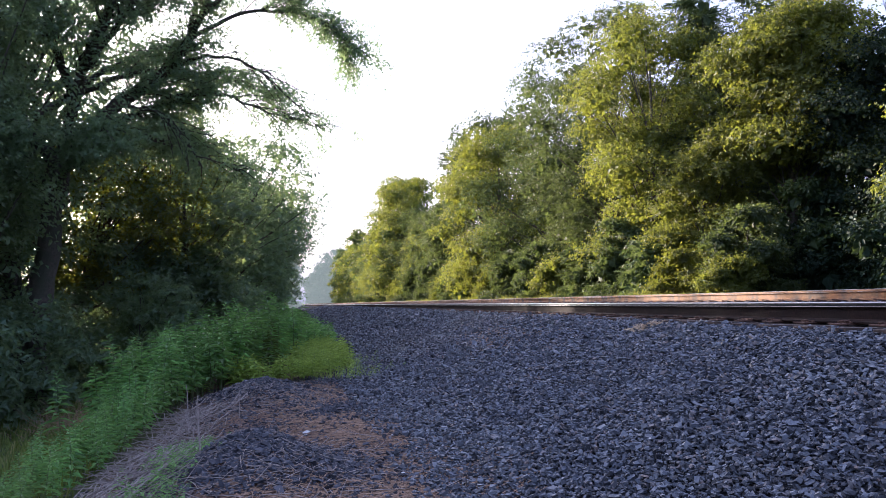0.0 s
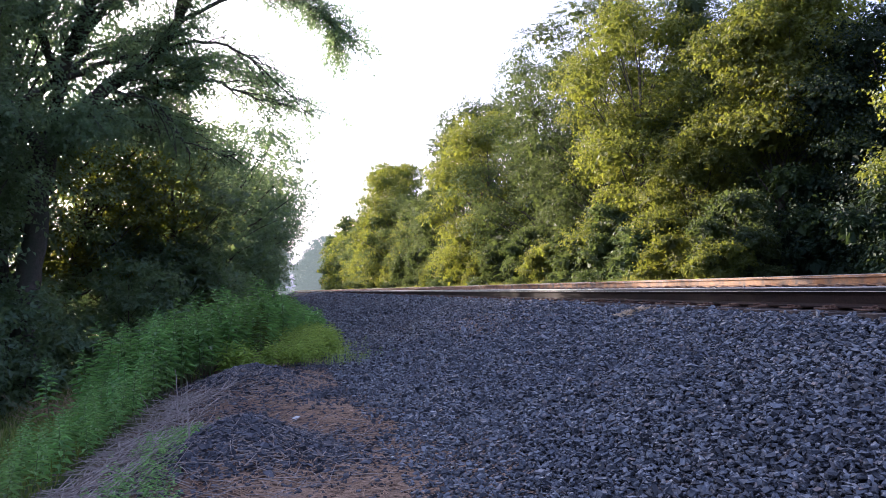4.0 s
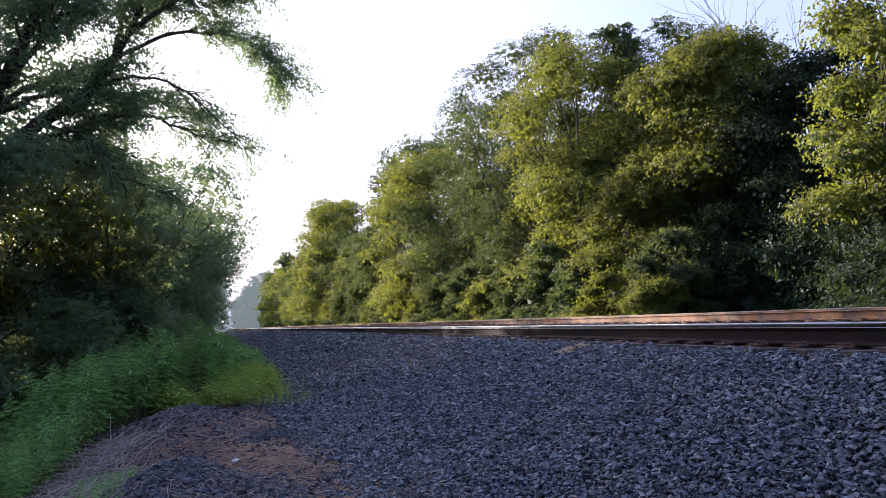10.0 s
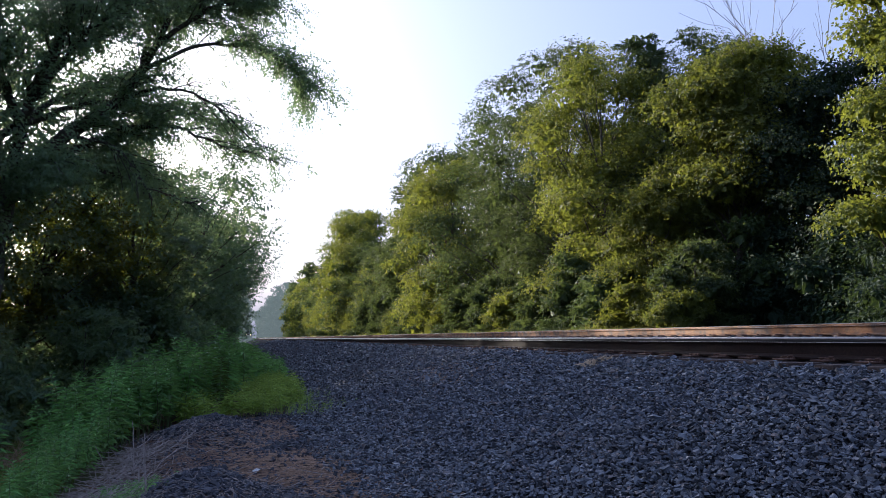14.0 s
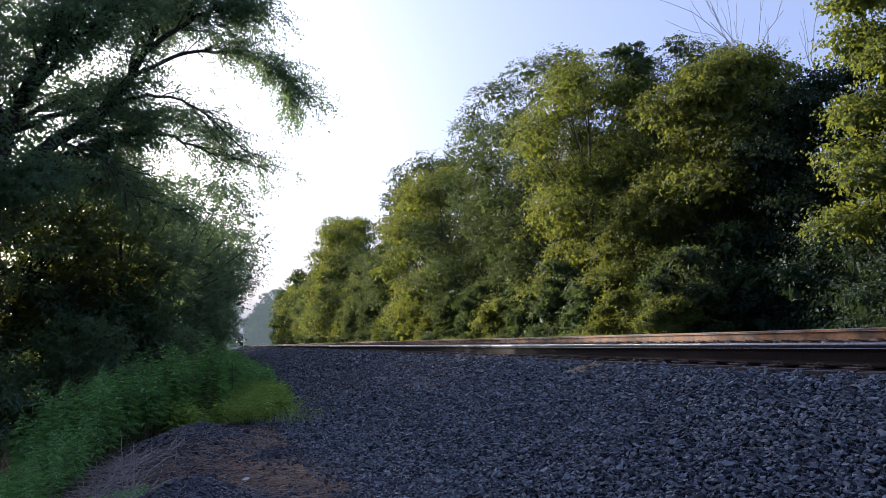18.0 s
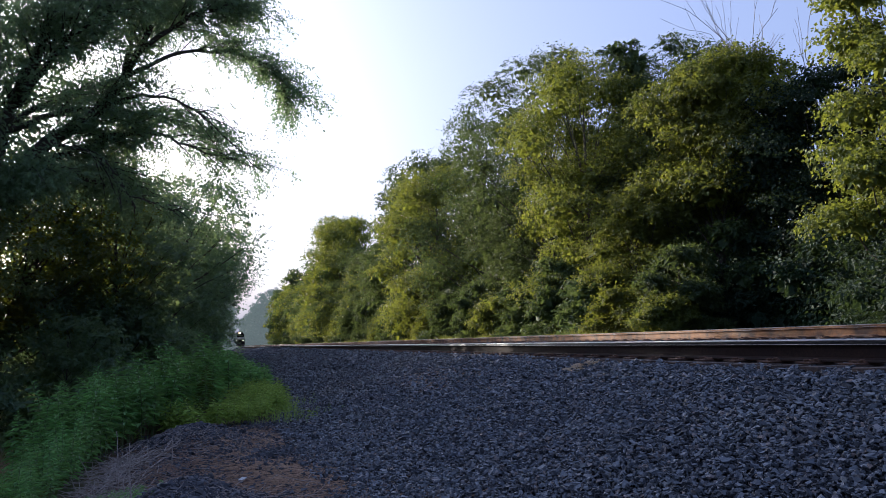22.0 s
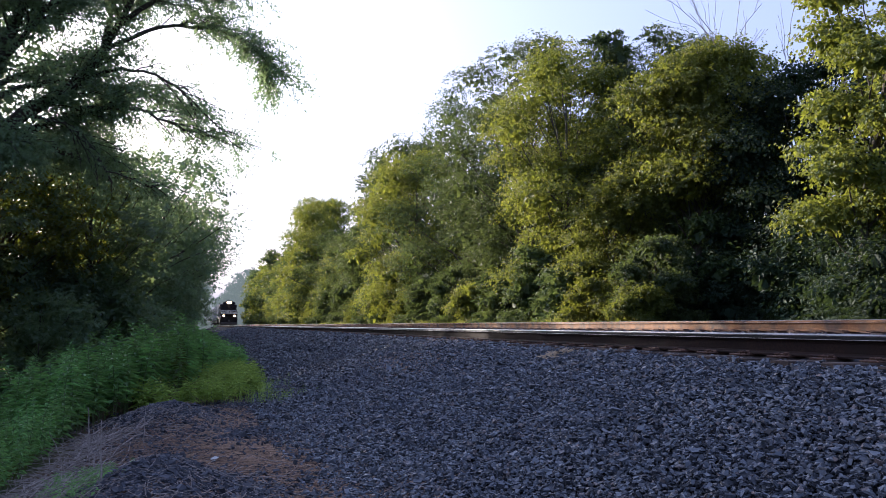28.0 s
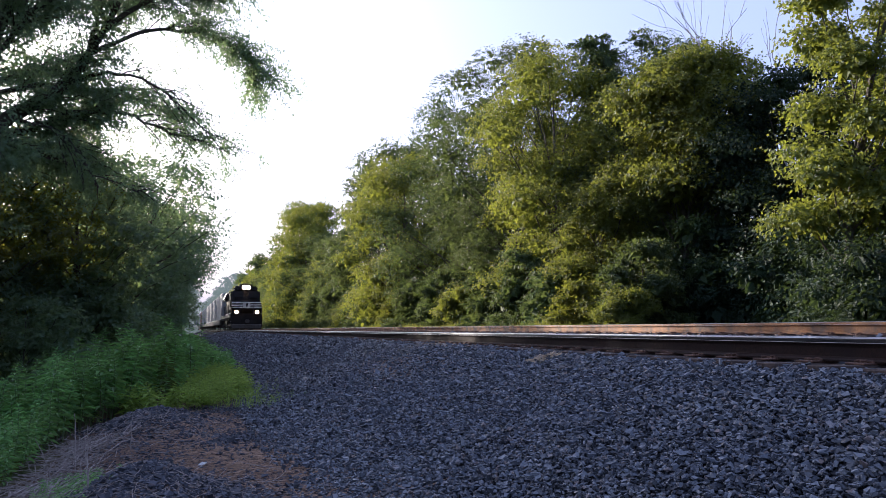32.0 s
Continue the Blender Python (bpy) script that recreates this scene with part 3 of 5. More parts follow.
def leaf_clumps(rng, lobes, count, per, leaf, broad, under=0.3):
    """Leaves in small domed tufts over the outside of the lobes, with coarser leaves inside them that close the crown."""
    lobes = np.asarray(lobes, float)
    w = lobes[:, 3] ** 2
    n = max(count // per, 1)
    L = lobes[rng.choice(len(lobes), n, p=w / w.sum())]
    d = around(rng, n)
    d[:, 2] = np.where(d[:, 2] < -under, -d[:, 2], d[:, 2])
    flat = np.stack([np.ones(n), np.ones(n), L[:, 4]], -1)
    centre = L[:, :3] + d * flat * (L[:, 3] * rng.uniform(0.6, 1.2, n))[:, None]
    axis = units(d * flat + np.array([0, 0, 0.55]))
    wide = L[:, 3] * rng.uniform(0.10, 0.30, n) + leaf * 0.8
    q = around(rng, n * per).reshape(n, per, 3)
    along = np.einsum("nkj,nj->nk", q, axis)
    q = q + axis[:, None] * (np.abs(along) * 0.75 - along)[..., None]
    at = centre[:, None] + q * (wide[:, None] * rng.uniform(0.35, 1.0, (n, per)))[..., None]
    face = axis[:, None] * 0.6 + q * 0.5 + rng.normal(0, 0.55, (n, per, 3))
    way = q - axis[:, None] * 0.35 + rng.normal(0, 0.35, (n, per, 3)) + np.array([0, 0, -0.25])
    size = leaf * rng.uniform(0.65, 1.25, n * per)
    v, f = blades(at.reshape(-1, 3), way.reshape(-1, 3), face.reshape(-1, 3), size, size * broad, 0.12)
    m = max(count // 8, 20)
    L = lobes[rng.choice(len(lobes), m, p=w / w.sum())]
    d = around(rng, m)
    at = L[:, :3] + d * (L[:, 3] * rng.uniform(0.15, 0.72, m))[:, None] * np.stack([np.ones(m), np.ones(m), L[:, 4]], -1)
    v2, f2 = blades(at, around(rng, m), units(d + (0, 0, 0.4)), leaf * 2.6, leaf * 2.2, 0.1)
    return np.concatenate([v, v2]), np.concatenate([f, f2 + len(v)])


def frond_clumps(rng, lobes, count, leaf):
    """Feathery compound leaves: a drooping midrib with paired leaflets, in flat tiers over the lobes."""
    lobes = np.asarray(lobes, float)
    w = lobes[:, 3] ** 2
    per = 12
    n = max(count // per, 1)
    L = lobes[rng.choice(len(lobes), n, p=w / w.sum())]
    d = around(rng, n)
    d[:, 2] = np.where(d[:, 2] < -0.25, -d[:, 2], d[:, 2])
    at0 = L[:, :3] + d * (L[:, 3] * rng.uniform(0.55, 1.0, n))[:, None] * np.stack([np.ones(n), np.ones(n), L[:, 4]], -1)
    way = units(d * (1, 1, 0.5) + rng.normal(0, 0.35, (n, 3)) + (0, 0, 0.12))
    side = units(np.cross(way, (0, 0, 1.0)) + rng.normal(0, 0.12, (n, 3)))
    t = (np.arange(per) // 2 + 0.7) / (per / 2)
    sign = np.where(np.arange(per) % 2, 1.0, -1.0)
    long = leaf * 4.2 * rng.uniform(0.7, 1.2, n)
    at = at0[:, None] + way[:, None] * (t[None] * long[:, None])[..., None]
    at[..., 2] -= 0.42 * t[None] ** 2 * long[:, None]
    lw = way[:, None] * 0.45 + side[:, None] * sign[None, :, None] + rng.normal(0, 0.12, (n, per, 3)) + np.array([0, 0, -0.3])
    face = np.cross(side, way)[:, None] * np.sign(np.cross(side, way)[:, 2])[:, None, None] + rng.normal(0, 0.2, (n, per, 3))
    size = (leaf * 1.5 * (1.1 - 0.5 * np.abs(t - 0.45))[None] * rng.uniform(0.8, 1.2, (n, per))).ravel()
    return blades(at.reshape(-1, 3), lw.reshape(-1, 3), face.reshape(-1, 3), size, size * 0.36, 0.15)


def grown_tree(name, h, radius, base, seed, leaf_mat, twigs, per=8, leaf=0.13, broad=0.8, spread=0.6, lobes=33, label="", category="tree", compound=False, airy=False, trunk_r=None, lean=(0, 0), bark=None, group="", tip=0.12):
    """A tree: tapered trunk with limbs up into its lobes, and a crown of leafy tufts."""
    r = np.random.default_rng(seed)
    top = tagged(new(name), label, category, group)
    rows = crown_lobes(r, h, radius * 1.12, base, lobes, tip=tip)
    rows = [(x + lean[0] * z / h, y + lean[1] * z / h, z, q, s) for x, y, z, q, s in rows]
    trunk_r = trunk_r or h * 0.013 + 0.03
    wood = Geo()
    line = [(lean[0] * u * u, lean[1] * u * u, h * 0.88 * u - 0.3 * (u == 0)) for u in (0, 0.3, 0.65, 1)]
    q, rad = bent(line, [trunk_r * 1.25, trunk_r * 0.85, trunk_r * 0.55, 0.02], 12, r, 0.04 * radius / 3)
    wood.add(*tube(q, rad, 8))
    for x, y, z, lr, s in rows:
        start = np.array([np.interp(max(z * 0.62, base * 0.5), q[:, 2], q[:, k]) for k in range(3)])
        end = np.array([x, y, z])
        mid = (start + end) / 2 + r.normal(0, 0.12, 3) + (0, 0, -0.08)
        rr = np.interp(start[2], q[:, 2], rad) * 0.45
        p, w = bent([start, mid, end], [rr, rr * 0.6, 0.012], 7, r, 0.03)
        wood.add(*tube(p, w, 5))
    child("trunk", wood.mesh("trunk", bark or bark_mat, True), top, "dark bark-covered trunk with limbs")
    crown = Geo()
    if compound:
        crown.add(*frond_clumps(r, rows, int(twigs * per * 0.7), leaf))
        crown.add(*leaf_clumps(r, rows, int(twigs * per * 0.3), 12, leaf * 1.35, 0.5))
    elif airy:
        at, out = crown_points(r, rows, twigs)
        crown.add(*sprays(r, at, out, per, spread, leaf * 1.15, broad))
    else:
        crown.add(*leaf_clumps(r, rows, int(twigs * per * 0.62), 14, leaf * 1.08, broad))
        at, out = crown_points(r, rows, int(twigs * 0.42))
        crown.add(*sprays(r, at, out, per, spread * 1.1, leaf * 1.02, broad))
    child("crown", crown.mesh("crown", leaf_mat), top)
    return top


def stand(ob, x, y, turn=0, scale=1.0, sink=0.1):
    ob.matrix_basis = pose(x, y, float(surface(x, y)) - sink, 0, 0, turn) @ Matrix.Scale(scale, 4)
    return ob


def again(ob, x, y, turn, scale=1.0, sink=0.1):
    ob2 = copy_thing(ob, pose(x, y, float(surface(x, y)) - sink, 0, 0, turn))
    ob2.scale = (scale, scale, scale)
    return ob2


# the wood beyond the far track: its edge trees, one by one
EDGE = "trees along the far side of the tracks"
stand(grown_tree("tree", 13.2, 4.2, 1.4, 11, leaf_maple, 6237, label="tall broadleaf tree with fresh yellow-green leaves in low sun", group=EDGE, leaf=0.108, broad=0.95, lobes=51), 16.7, 35.2)
stand(grown_tree("tree", 16.2, 4.8, 2.4, 12, leaf_locust, 8221, label="tall feathery locust tree with fine dull green leaves", group=EDGE, leaf=0.090, compound=True, spread=0.8, per=10, lobes=45), 17.6, 42)
stand(grown_tree("tree", 16.4, 5.4, 1.5, 13, leaf_oak, 6237, label="tall rounded broadleaf tree in soft morning sun", group=EDGE, leaf=0.108, broad=0.95, lobes=51), 18.0, 54)
stand(grown_tree("tree", 14.9, 4.6, 2.0, 14, leaf_locust, 8221, label="spreading feathery tree rising above its neighbours", group=EDGE, leaf=0.096, compound=True, spread=0.9, per=10, lobes=42), 21.2, 35.0)
stand(grown_tree("tree", 11.3, 3.4, 5.3, 15, leaf_maple, 4600, label="broadleaf tree with sunlit upper boughs over deep shade", group=EDGE, leaf=0.116, broad=0.95, lobes=36, lean=(0.6, -0.5)), 18.7, 27.8)
stand(grown_tree("tree", 9.9, 3.6, 0.8, 16, leaf_shade, 5345, label="dense tree standing back, shade put into its dark green leaves", group=EDGE, leaf=0.108, broad=0.95, lobes=39), 21.4, 24.2)
stand(grown_tree("tree", 12.4, 2.5, 2.9, 17, leaf_maple, 3600, label="tall yellow-green tree with sun on its outer leaves", group=EDGE, leaf=0.102, broad=0.95, lobes=26, trunk_r=0.13, lean=(1.2, -1.6)), 16.7, 17.5)
stand(grown_tree("tree", 11.5, 3.8, 1.2, 18, leaf_oak, 4752, label="tall broadleaf tree at the wood's edge", group=EDGE, leaf=0.102, broad=0.95, lobes=42), 19.4, 8.5)
stand(grown_tree("tree", 6.6, 2.3, 0.2, 20, leaf_maple, 3860, label="young broadleaf tree clothed in leaves to the ground", group=EDGE, leaf=0.096, broad=0.95, lobes=30), 16.4, 30.0)
proto_a = stand(grown_tree("tree", 15.8, 5.0, 1.0, 21, leaf_oak, 3800, label="tall broadleaf tree at the edge of the wood", group=EDGE, leaf=0.16, lobes=48), 17.2, 66)
proto_b = stand(grown_tree("tree", 14.4, 4.6, 1.0, 22, leaf_locust, 3600, label="feathery green tree at the edge of the wood", group=EDGE, leaf=0.15, compound=True, spread=0.9, per=9, lobes=42), 16.6, 75)
proto_c = stand(grown_tree("tree", 13.8, 5.0, 0.6, 23, leaf_maple, 3800, label="leafy spreading tree at the edge of the wood", group=EDGE, leaf=0.16, lobes=45), 16.2, 61)
rngp = np.random.default_rng(77)
again(proto_c, 16.6, 114, 40, 1.3)
again(proto_a, 17.4, 124, 140, 1.22)
far_a = stand(grown_tree("tree", 13.0, 4.6, 0.6, 24, leaf_oak, 1300, label="green tree in the distant wood's edge", group=EDGE, leaf=0.28, lobes=40), 17.5, 168)
far_b = stand(grown_tree("tree", 12.0, 4.8, 0.6, 25, leaf_maple, 1300, label="rounded tree far along the tracks", group=EDGE, leaf=0.28, lobes=40), 16.8, 184)
# Distance haze on the far trees, painted as a faint glow of the leaves.
hazy_mat, _nt, _b = shader("haze_glow_leaves", 0.9)
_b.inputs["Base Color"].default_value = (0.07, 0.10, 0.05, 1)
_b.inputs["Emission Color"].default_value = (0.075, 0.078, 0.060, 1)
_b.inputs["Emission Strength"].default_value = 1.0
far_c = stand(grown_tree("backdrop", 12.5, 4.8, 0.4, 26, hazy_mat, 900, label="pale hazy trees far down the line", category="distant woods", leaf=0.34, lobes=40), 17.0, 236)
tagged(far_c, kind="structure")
y = 84.0
k = 0
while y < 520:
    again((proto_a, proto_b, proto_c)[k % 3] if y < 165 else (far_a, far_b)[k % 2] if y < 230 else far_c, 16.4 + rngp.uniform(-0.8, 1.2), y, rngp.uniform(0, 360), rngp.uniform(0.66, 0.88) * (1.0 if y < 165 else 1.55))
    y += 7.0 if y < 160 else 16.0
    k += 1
# trees further in, seen through the gaps and over the edge
for x, y, s in ((23, 12, 0.7), (24, 18, 0.72), (24, 23.5, 0.72), (23, 36, 0.8), (24, 47, 0.95), (26, 57, 1.0), (24, 68, 0.95), (25, 80, 0.9), (22, 4, 0.8), (28, 41, 0.95), (31, 15, 0.7)):
    again((far_a, far_b)[k % 2], x + 2, y, rngp.uniform(0, 360), s * 1.15)
    k += 1


def bush(h, radius, seed, leaf_mat, twigs, leaf, label, compound=False, airy=False):
    return grown_tree("bush", h, radius, 0.15, seed, leaf_mat, twigs, 7, leaf, 0.55, 0.45, 14, label, "bush", compound, airy, 0.03, group="undergrowth by the far track", tip=0.2)


bush_a = stand(bush(3.6, 1.8, 31, leaf_oak, 1300, 0.135, "tangled green undergrowth with hanging vines"), 15.6, 25.6, 10)
bush_b = stand(bush(3.0, 1.9, 32, leaf_locust, 1100, 0.15, "sprawling green sumac with drooping compound leaves", True), 14.7, 30.5, 50)
bush_c = stand(bush(2.2, 1.5, 33, leaf_maple, 1200, 0.12, "low leafy bush catching the sun"), 14.5, 27.6, 0)
for k, (x, y, s) in enumerate(((14.8, 34.0, 1.1), (14.6, 37.8, 1.0), (14.9, 42, 1.2), (14.8, 46.5, 1.1), (14.7, 51, 1.2), (14.9, 56, 1.3), (14.8, 62, 1.2), (14.7, 68, 1.3), (14.8, 75, 1.3), (14.7, 83, 1.3), (14.8, 92, 1.4), (14.7, 102, 1.4), (14.8, 114, 1.4), (14.8, 128, 1.5), (14.6, 24.8, 0.8), (18.8, 27, 1.3), (16.6, 38, 1.4), (16.8, 48, 1.5))):
    again((bush_a, bush_b, bush_c)[k % 3], x, y, rngp.uniform(0, 360), s)


def bare_tree(name, h, seed, label):
    """A leafless tree of forking branches."""
    r = np.random.default_rng(seed)
    g = Geo()

    def fork(p, way, length, rad, depth):
        end = p + way * length
        q, w = bent([p, (p + end) / 2 + r.normal(0, 0.05 * length, 3), end], [rad, rad * 0.8, rad * 0.6], 6, r, 0.01 * length)
        g.add(*tube(q, w, 5))
        if depth:
            for _ in range(3 if depth > 1 else 2):
                fork(q[-1 - r.integers(0, 3)], units(way + r.normal(0, 0.26, 3) + (0, 0, 0.16)), length * r.uniform(0.5, 0.8), rad * 0.55, depth - 1)

    fork(np.zeros(3), np.array([0.03, 0.02, 1.0]), h * 0.42, 0.11, 4)
    top = tagged(new(name, g.mesh(name, grey_bark_mat, True)), label, "dead tree", EDGE)
    return top


for x, y, h, seed in ((19.4, 36.0, 15.3, 44), (22.0, 33.5, 13.6, 45)):
    stand(grown_tree("tree", h, 1.3, h - 3.6, seed, leaf_locust, 300, label="slender tree holding feathery sprigs above the other crowns", group=EDGE, leaf=0.15, compound=True, spread=0.9, per=10, lobes=12, trunk_r=0.12), x, y)
stand(bare_tree("dead_tree", 17.6, 41, "leafless grey dead tree with thin forking branches"), 24.8, 30.0)
stand(bare_tree("dead_tree", 15.8, 43, "slender leafless dead tree standing among green crowns"), 24.0, 33.6)

# grass along the foot of the far trees
def grass_field(name, n, xr, yr, height, label, seed, mat=grass_mat, width=0.012, near=None):
    r = np.random.default_rng(seed)
    x, y = r.uniform(*xr, n), yr[0] + (yr[1] - yr[0]) * r.random(n) ** 1.6
    if near is not None:
        keep = near(x, y)
        x, y = x[keep], y[keep]
    n = len(x)
    at = np.stack([x, y, surface(x, y) - 0.02], -1)
    way = units(np.stack([r.normal(0, 0.28, n), r.normal(0, 0.28, n), np.ones(n)], -1))
    ln = height * r.uniform(0.45, 1.2, n) * (0.75 + 0.35 * fbm(x * 2, y * 1.3, 2.0))
    return tagged(new(name, Geo().add(*blades(at, way, around(r, n), ln, width * (1 + y / 25), 0.25)).mesh(name, mat)), label, "grass", kind="stuff")


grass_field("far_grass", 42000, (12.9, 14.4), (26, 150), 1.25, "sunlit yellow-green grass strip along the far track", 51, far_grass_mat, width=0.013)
grass_field("wispy_grass", 500, (0.1, 1.45), (15.0, 19.5), 0.62, "pale wispy grass at the end of the path", 53, leaf_low, width=0.005)
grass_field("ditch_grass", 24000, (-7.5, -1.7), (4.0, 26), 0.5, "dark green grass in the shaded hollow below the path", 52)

# ---- the wood on the near side ----
NEARWOOD = "trees along the near side of the tracks"
leaning = stand(grown_tree("tree", 7.9, 2.8, 2.3, 61, leaf_dark, 2100, label="dark leafy tree leaning over the end of the path", group=NEARWOOD, airy=True, leaf=0.11, lobes=45, lean=(2.5, 0)), -3.1, 31)
stand(grown_tree("tree", 7.2, 2.6, 1.0, 62, leaf_dark, 3000, label="dark green tree beside the track", group=NEARWOOD, airy=True, leaf=0.14, lobes=36, lean=(1.6, 0)), -3.4, 38)
stand(grown_tree("tree", 7.8, 2.6, 2.6, 63, leaf_maple, 1700, label="slender slanting tree with backlit yellow leaves", group=NEARWOOD, airy=True, leaf=0.11, lobes=33, lean=(2.2, 0.5), trunk_r=0.13), -6.0, 24)
stand(grown_tree("tree", 7.0, 2.4, 2.4, 64, leaf_maple, 1400, label="thin-stemmed tree with backlit yellow leaves", group=NEARWOOD, airy=True, leaf=0.11, lobes=30, lean=(1.0, 0)), -4.9, 26.5)
stand(grown_tree("tree", 8.2, 3.0, 2.0, 65, leaf_dark, 1700, label="dark leafy tree in the shade of the wood", group=NEARWOOD, airy=True, leaf=0.13, lobes=33), -9.5, 26)
stand(grown_tree("tree", 8.5, 3.0, 1.6, 66, leaf_dark, 1700, label="dark leafy tree in the shade of the wood", group=NEARWOOD, airy=True, leaf=0.13, lobes=33), -8.6, 18)
stand(grown_tree("tree", 6.8, 2.0, 1.2, 70, leaf_dark, 2000, label="leafy dark green tree closing the side of the path", group=NEARWOOD, airy=True, leaf=0.11, lobes=34), -2.9, 24.6)
soft_tree = stand(grown_tree("tree", 8.8, 1.9, 3.4, 72, leaf_hang, 2200, label="leafy tree with small soft green leaves beside the hollow", group=NEARWOOD, airy=True, leaf=0.085, lobes=40), -5.7, 15.7)
left_a = stand(grown_tree("tree", 8.0, 2.8, 0.8, 67, leaf_dark, 1300, label="leafy tree on the near edge of the wood", group=NEARWOOD, airy=True, leaf=0.2, lobes=36), -3.2, 46)
y = 54.0
while y < 480:
    s = 1.06 + min(y, 150) / 600
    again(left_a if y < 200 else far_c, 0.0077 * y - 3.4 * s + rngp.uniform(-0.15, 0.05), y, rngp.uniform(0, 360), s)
    if y < 80:
        again(left_a, -4.6 + rngp.uniform(-0.8, 0.8), y + 4, rngp.uniform(0, 360), 1.1)
    y *= 1.1
again(leaning, -2.55, 44, 0, 1.0)
again(leaning, -3.1, 51, 0, 1.0)
again(leaning, -3.3, 66, 8, 1.12)
for x, y, s in ((-3.6, 40, 1.0), (-5.0, 47, 1.1), (-3.2, 36, 0.8)):
    again(left_a, x, y, rngp.uniform(0, 360), s)
again(soft_tree, -8.0, 20.5, 70, 1.3)
high = stand(grown_tree("tree", 13.0, 3.2, 3.6, 73, leaf_hang, 2200, label="tall airy tree filling the wood behind the path", group=NEARWOOD, airy=True, leaf=0.105, lobes=46), -8.4, 20.6)
again(high, -10.8, 25.5, 130, 1.15)
again(high, -6.6, 21.6, 40, 1.0)
again(high, -7.8, 24.8, 300, 1.05)
again(high, -12.5, 19.0, 250, 1.1)
for x, y, s in ((-11, 14, 1.0),):
    again(left_a, x, y, rngp.uniform(0, 360), s)
low_a = stand(bush(2.4, 1.6, 68, leaf_dark, 900, 0.12, "dark leafy sapling in the shaded undergrowth", airy=True), -5.8, 19.0)
low_b = stand(bush(3.4, 1.7, 69, leaf_dark, 1000, 0.13, "dark green shrub below the trees", airy=True), -2.9, 24.5)
for o in (low_a, low_b):
    tagged(o, group="undergrowth of the near wood")
shade_a = stand(bush(2.6, 1.6, 74, leaf_shade, 900, 0.11, "far wood shrub with shade put into its dark green leaves"), 19.0, 20.4)
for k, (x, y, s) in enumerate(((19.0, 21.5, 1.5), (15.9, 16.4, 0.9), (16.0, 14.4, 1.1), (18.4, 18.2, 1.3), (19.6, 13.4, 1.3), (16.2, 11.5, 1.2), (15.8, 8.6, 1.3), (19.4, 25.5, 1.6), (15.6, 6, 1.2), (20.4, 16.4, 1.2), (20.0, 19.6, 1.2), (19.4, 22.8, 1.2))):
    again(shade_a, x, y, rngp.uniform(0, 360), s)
for k, (x, y, s) in enumerate(((-4.9, 16.5, 0.95), (-6.2, 14.0, 1.0), (-7.8, 17, 1.2), (-3.4, 20.5, 0.8), (-2.1, 28.5, 0.9), (-4.6, 28, 1.1), (-6.6, 22, 1.2), (-8.5, 22, 1.2), (-1.6, 35, 0.7), (-1.8, 42, 0.8), (-6.8, 11, 0.9), (-8.6, 13.5, 1.1), (-2.2, 26.6, 1.0), (-3.2, 31.5, 1.2), (-2.9, 34.5, 1.2), (-4.2, 24, 1.1), (-5.6, 33, 1.3), (-2.1, 33, 0.9), (-7.4, 28, 1.3))):
    again((low_a, low_b)[k % 2], x, y, rngp.uniform(0, 360), s)
y = 50.0
while y < 165:
    again(low_b, 0.0077 * y - 2.5 * (0.8 + y / 200), y, rngp.uniform(0, 360), 0.8 + y / 200)
    y *= 1.15


